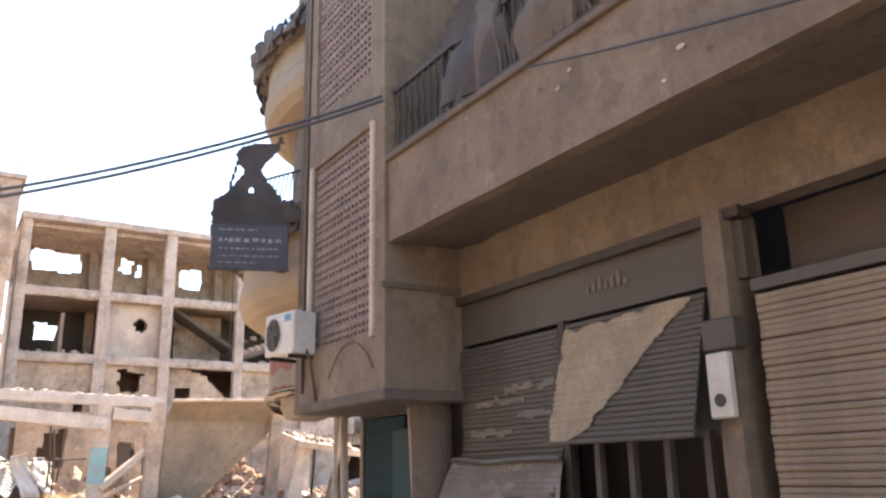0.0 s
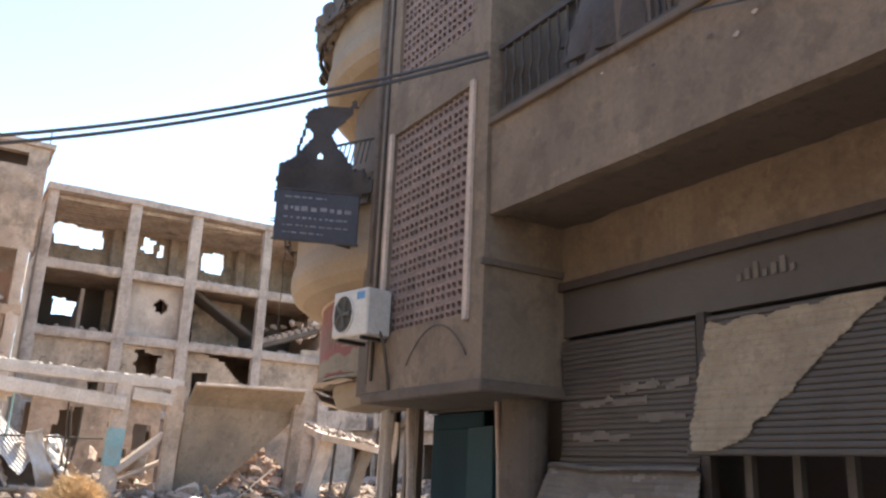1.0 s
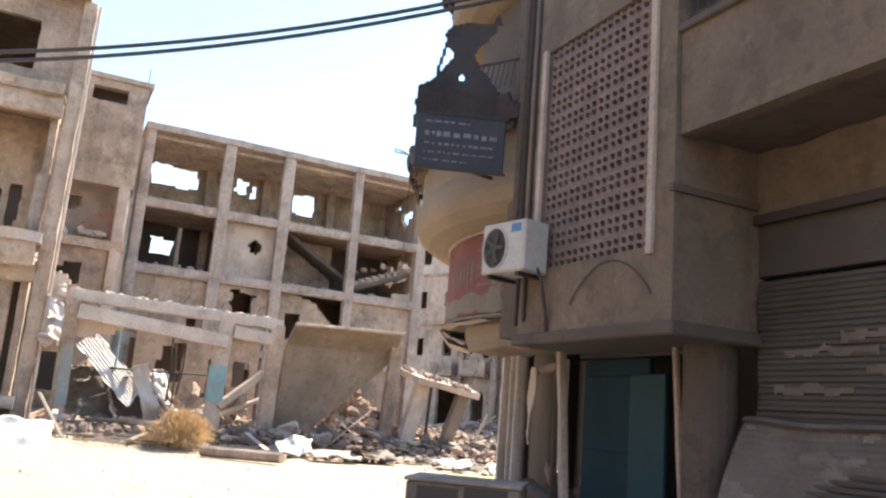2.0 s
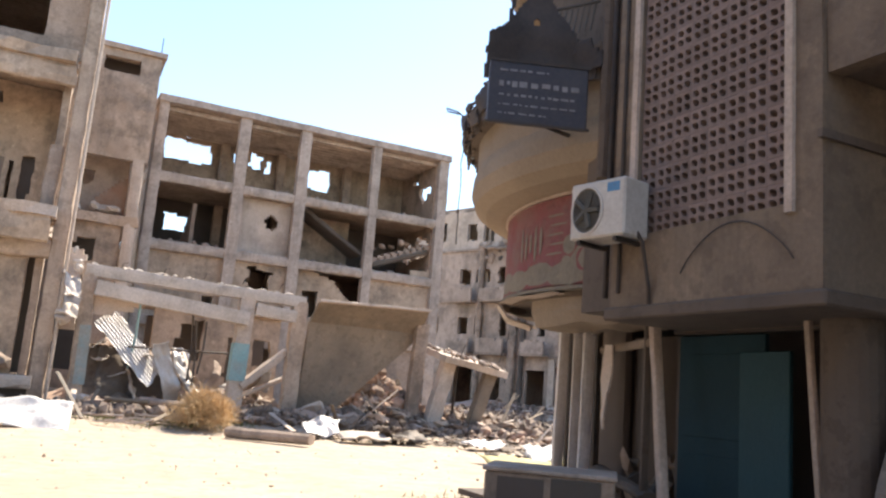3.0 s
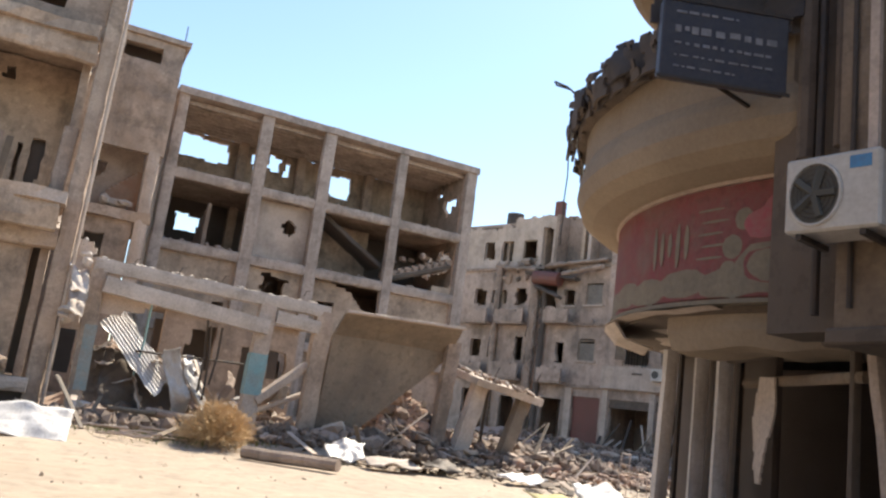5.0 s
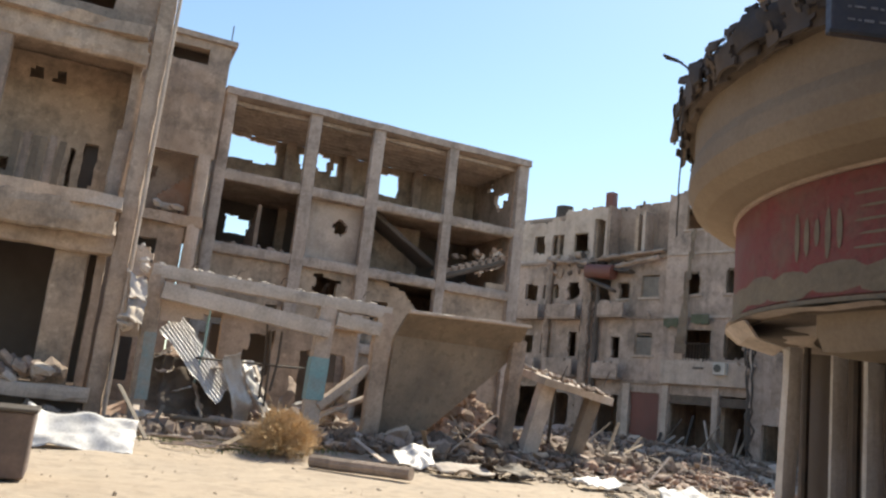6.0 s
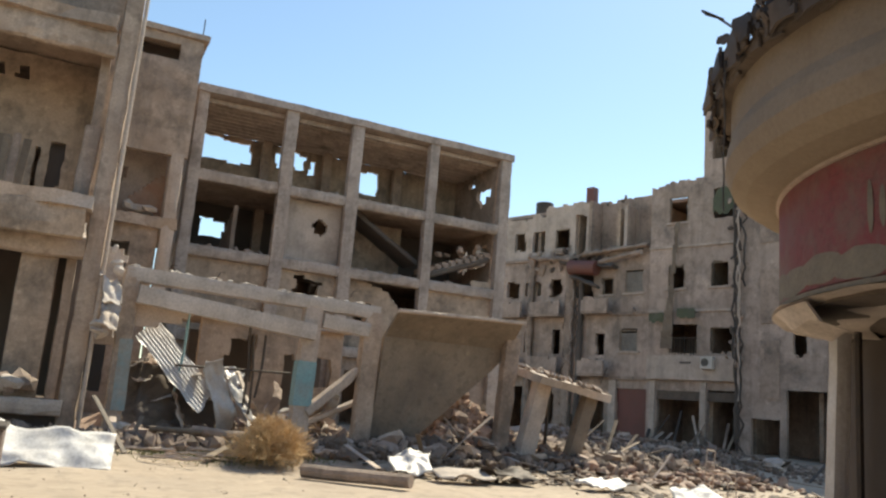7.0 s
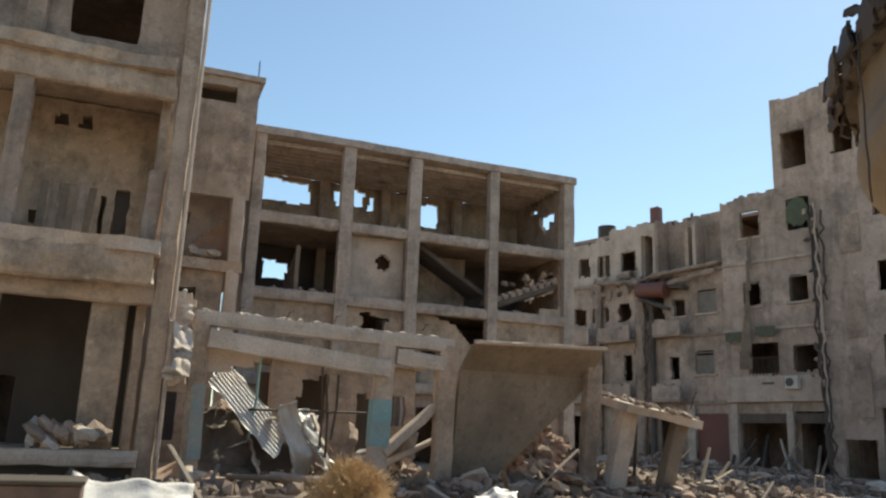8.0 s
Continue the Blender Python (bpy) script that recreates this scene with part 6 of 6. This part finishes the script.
sheet_metal("metal_sheet", (11.6, 24.3, 0.16), (1, 0.1, 0), (0, 1, 0.15), 1.2, 0.6, STEEL, "pale torn metal sheet lying on rubble", 12, 0, 0.15)


def build_poles():
    rng = random.Random(50)
    logs = (((4.75, 24.6, 0.12), (6.3, 23.0, 0.14), 0.13), ((4.9, 24.9, 0.1), (6.6, 23.7, 0.1), 0.1), ((3.0, 27.2, 0.62), (4.4, 26.8, 0.55), 0.11), ((2.2, 27.5, 0.6), (3.2, 27.0, 0.6), 0.06))
    for a, c, r in logs:
        a, c = Vector(a), Vector(c)
        pts = [a.lerp(c, i / 8) + noise.noise_vector(a.lerp(c, i / 8) * 2) * 0.02 for i in range(9)]
        solo("fallen_pole", tube(pts, r, 10), CONC if r > 0.08 else WOOD, "grey fallen pole lying at the road edge", "pole", "fallen poles")
    for i in range(46):
        x, y = (rng.uniform(1.2, 15), rng.uniform(26, 28)) if i < 30 else (rng.uniform(12, 24), rng.uniform(25.5, 36))
        z = ground_z(x, y) + mound_z(x, y)
        a = rng.uniform(0, 6.28)
        ln = rng.uniform(0.5, 1.5)
        d = Vector((math.cos(a), math.sin(a), rng.uniform(-0.1, 0.35) if i % 5 else 0.9)) * ln / 2
        if z + 0.16 - abs(d.z) < z - 0.1:
            d.z = abs(d.z) * (1 if d.z > 0 else -0.3)
        mid = Vector((x, y, z + 0.1 + abs(d.z) * 0.7))
        solo("plank", worn_beam(mid - d, mid + d, rng.uniform(0.06, 0.18), 0.03, i, 0.006, 0.3), (WOOD, WOOD, PALE, IRON)[i % 4], "splintered board lying in the rubble", "plank", "loose planks")
    # tangle of pale rods
    for i in range(14):
        x, y = rng.uniform(1.3, 3.0), rng.uniform(25.6, 26.8)
        a = rng.uniform(-0.5, 0.5)
        pts = [Vector((x + 0.16 * k * math.cos(a), y + 0.16 * k * math.sin(a), ground_z(x, y) + 0.08 + 0.1 * abs(noise.noise(Vector((k * 0.8, i, 0)))))) for k in range(8)]
        solo("bent_rod", tube(pts, 0.02, 5), PALE, "pale bent rod lying on the ground", "rod", "bent rods")


build_poles()


def build_bush():
    """A dry rounded shrub of thin forking twigs."""
    rng = random.Random(60)
    b = thing("dry_bush", (4.38, 25.95, 0.2), "dry orange-brown rounded bush at the road edge", "bush")
    verts, faces = [], []
    def twig(p, d, ln, r):
        side = d.orthogonal().normalized()
        up = d.cross(side)
        q = p + d * ln + noise.noise_vector(p * 3) * 0.06
        k = len(verts)
        for c, rr in ((p, r), (q, r * 0.6)):
            for a in (0, 2.1, 4.2):
                verts.append(c + side * math.cos(a) * rr + up * math.sin(a) * rr)
        for a in range(3):
            faces.append((k + a, k + (a + 1) % 3, k + 3 + (a + 1) % 3, k + 3 + a))
        return q
    for _ in range(520):
        th, ph = rng.uniform(0, 6.28), rng.uniform(0.05, 1.5)
        d = Vector((math.cos(th) * math.sin(ph), math.sin(th) * math.sin(ph), math.cos(ph)))
        size = 0.72 * (1 + 0.3 * noise.noise(d * 2.0))
        p = Vector((4.38, 25.95, 0.2)) + Vector((rng.gauss(0, 0.12), rng.gauss(0, 0.1), 0))
        p = twig(p, d, size * 0.55, 0.008)
        for _ in range(4):
            e = (d + Vector([rng.gauss(0, 0.55) for _ in range(3)])).normalized()
            q = twig(p, e, size * rng.uniform(0.25, 0.5), 0.007)
            for _ in range(2):
                f = (e + Vector([rng.gauss(0, 0.7) for _ in range(3)])).normalized()
                twig(q, f, size * rng.uniform(0.12, 0.3), 0.006)
    me = bpy.data.meshes.new("twigs")
    me.from_pydata([tuple(v) for v in verts], [], faces)
    me.materials.append(BUSHM)
    part("brushwood", me, BUSHM, b)


def build_weeds():
    rng = random.Random(61)
    verts, faces = [], []
    for _ in range(2600):
        k = rng.random()
        x, y = (rng.gauss(3.3, 0.9), rng.gauss(26.4, 0.35)) if k < 0.55 else (rng.gauss(5.4, 0.3), rng.gauss(26.9, 0.3)) if k < 0.7 else (rng.gauss(6.4, 0.7), rng.gauss(14.2, 0.5))
        z = ground_z(x, y)
        a, h, l = rng.uniform(0, 6.28), rng.uniform(0.02, 0.12), rng.uniform(-0.08, 0.08)
        n = len(verts)
        verts += [(x - 0.012 * math.cos(a), y - 0.012 * math.sin(a), z), (x + 0.012 * math.cos(a), y + 0.012 * math.sin(a), z), (x + l, y + l * 0.5, z + h)]
        faces.append((n, n + 1, n + 2))
    me = bpy.data.meshes.new("weeds")
    me.from_pydata(verts, [], faces)
    me.materials.append(GREEN)
    tagged(new("weeds", me), "sparse green weeds along the road edge", "weeds", kind="stuff")


build_bush()
build_weeds()


# ---- things by the near kerb ----
def build_steel_box():
    b = thing("painted_box", (-1.2, 20.4, 0), "brown camouflage-patched metal box with a pale lid rim", "box")
    part("body", boxed((-2.4, 20.0, -0.02), (-0.30, 21.1, 0.82), None, 0.02), CAMO, b)
    part("lid_rim", boxed((-2.43, 19.97, 0.82), (-0.27, 21.13, 0.87), None, 0.01), SHUT, b)
    rng = random.Random(9)
    for i in range(7):
        x, z = rng.uniform(-2.2, -0.6), rng.uniform(0.2, 0.6)
        bm = bmesh.new()
        ring = [bm.verts.new((x + rng.uniform(0.16, 0.28) * math.cos(k * 0.7), 19.996, z + rng.uniform(0.1, 0.2) * math.sin(k * 0.7))) for k in range(9)]
        bm.faces.new(ring)
        part("paint_patch", bm, (TAN, SIGNC)[i % 2], b)


def build_appliance():
    b = thing("discarded_appliance", (4.88, 11.3, 0), "dusty pale metal appliance casing standing before the shop", "appliance")
    m = pose(4.88, 11.3, 0, 0, 0, -38)
    part("casing", boxed((-0.58, -0.35, 0.0), (0.58, 0.35, 0.76), m, 0.02), CONC_L, b)
    part("top_panel", boxed((-0.6, -0.37, 0.76), (0.6, 0.37, 0.80), m, 0.01), PALE, b)
    part("front_panel", boxed((0.02, -0.365, 0.08), (0.46, -0.35, 0.74), m, 0.006), SHUT, b)
    # Dark plate set on the casing draws an opening's shade; nothing is cut.
    part("front_opening", boxed((-0.46, -0.362, 0.1), (-0.04, -0.35, 0.72), m), SOOT_SHADE, b)


def build_chair():
    """A battered metal chair frame standing askew."""
    b = thing("metal_chair", (14.7, 24.0, 0.05), "bare pale metal chair frame standing askew in the street", "chair")
    m = pose(14.7, 24.0, -0.02, 0, 4, 25) @ Matrix.Scale(1.25, 4)
    at = lambda x, y, z: m @ Vector((x, y, z))
    for x, y, h in ((-0.2, -0.2, 0.45), (0.2, -0.2, 0.45), (-0.2, 0.2, 0.85), (0.2, 0.2, 0.85)):
        part("leg", tube([at(x * 1.1, y * 1.15, 0), at(x, y, h)], 0.014, 6), PALE, b)
    for z in (0.62, 0.84):
        part("back_rail", tube([at(-0.2, 0.2, z), at(0.2, 0.2, z)], 0.014, 6), PALE, b)
    part("seat", boxed((-0.21, -0.21, 0.44), (0.21, 0.2, 0.47), m, 0.008), PALE, b)
    for y in (-0.2, 0.2):
        part("stretcher", tube([at(-0.21, y, 0.2), at(0.21, y, 0.2)], 0.01, 5), PALE, b)


build_steel_box()
build_appliance()
build_chair()


def build_cables():
    for k, (a, c, drop) in enumerate((((4.92, 8.4, 5.42), (-6.98, 15.2, 5.2), 1.2), ((4.92, 8.38, 5.36), (-6.98, 15.0, 5.0), 1.2), ((4.93, 5.9, 4.62), (4.9, 1.5, 3.45), 0.06))):
        solo("cable", tube(sag(a, c, drop, 40), 0.018 if k < 2 else 0.01, 6), RUBBER, "black overhead cable slung across the street", "cable", "overhead cables")


build_cables()
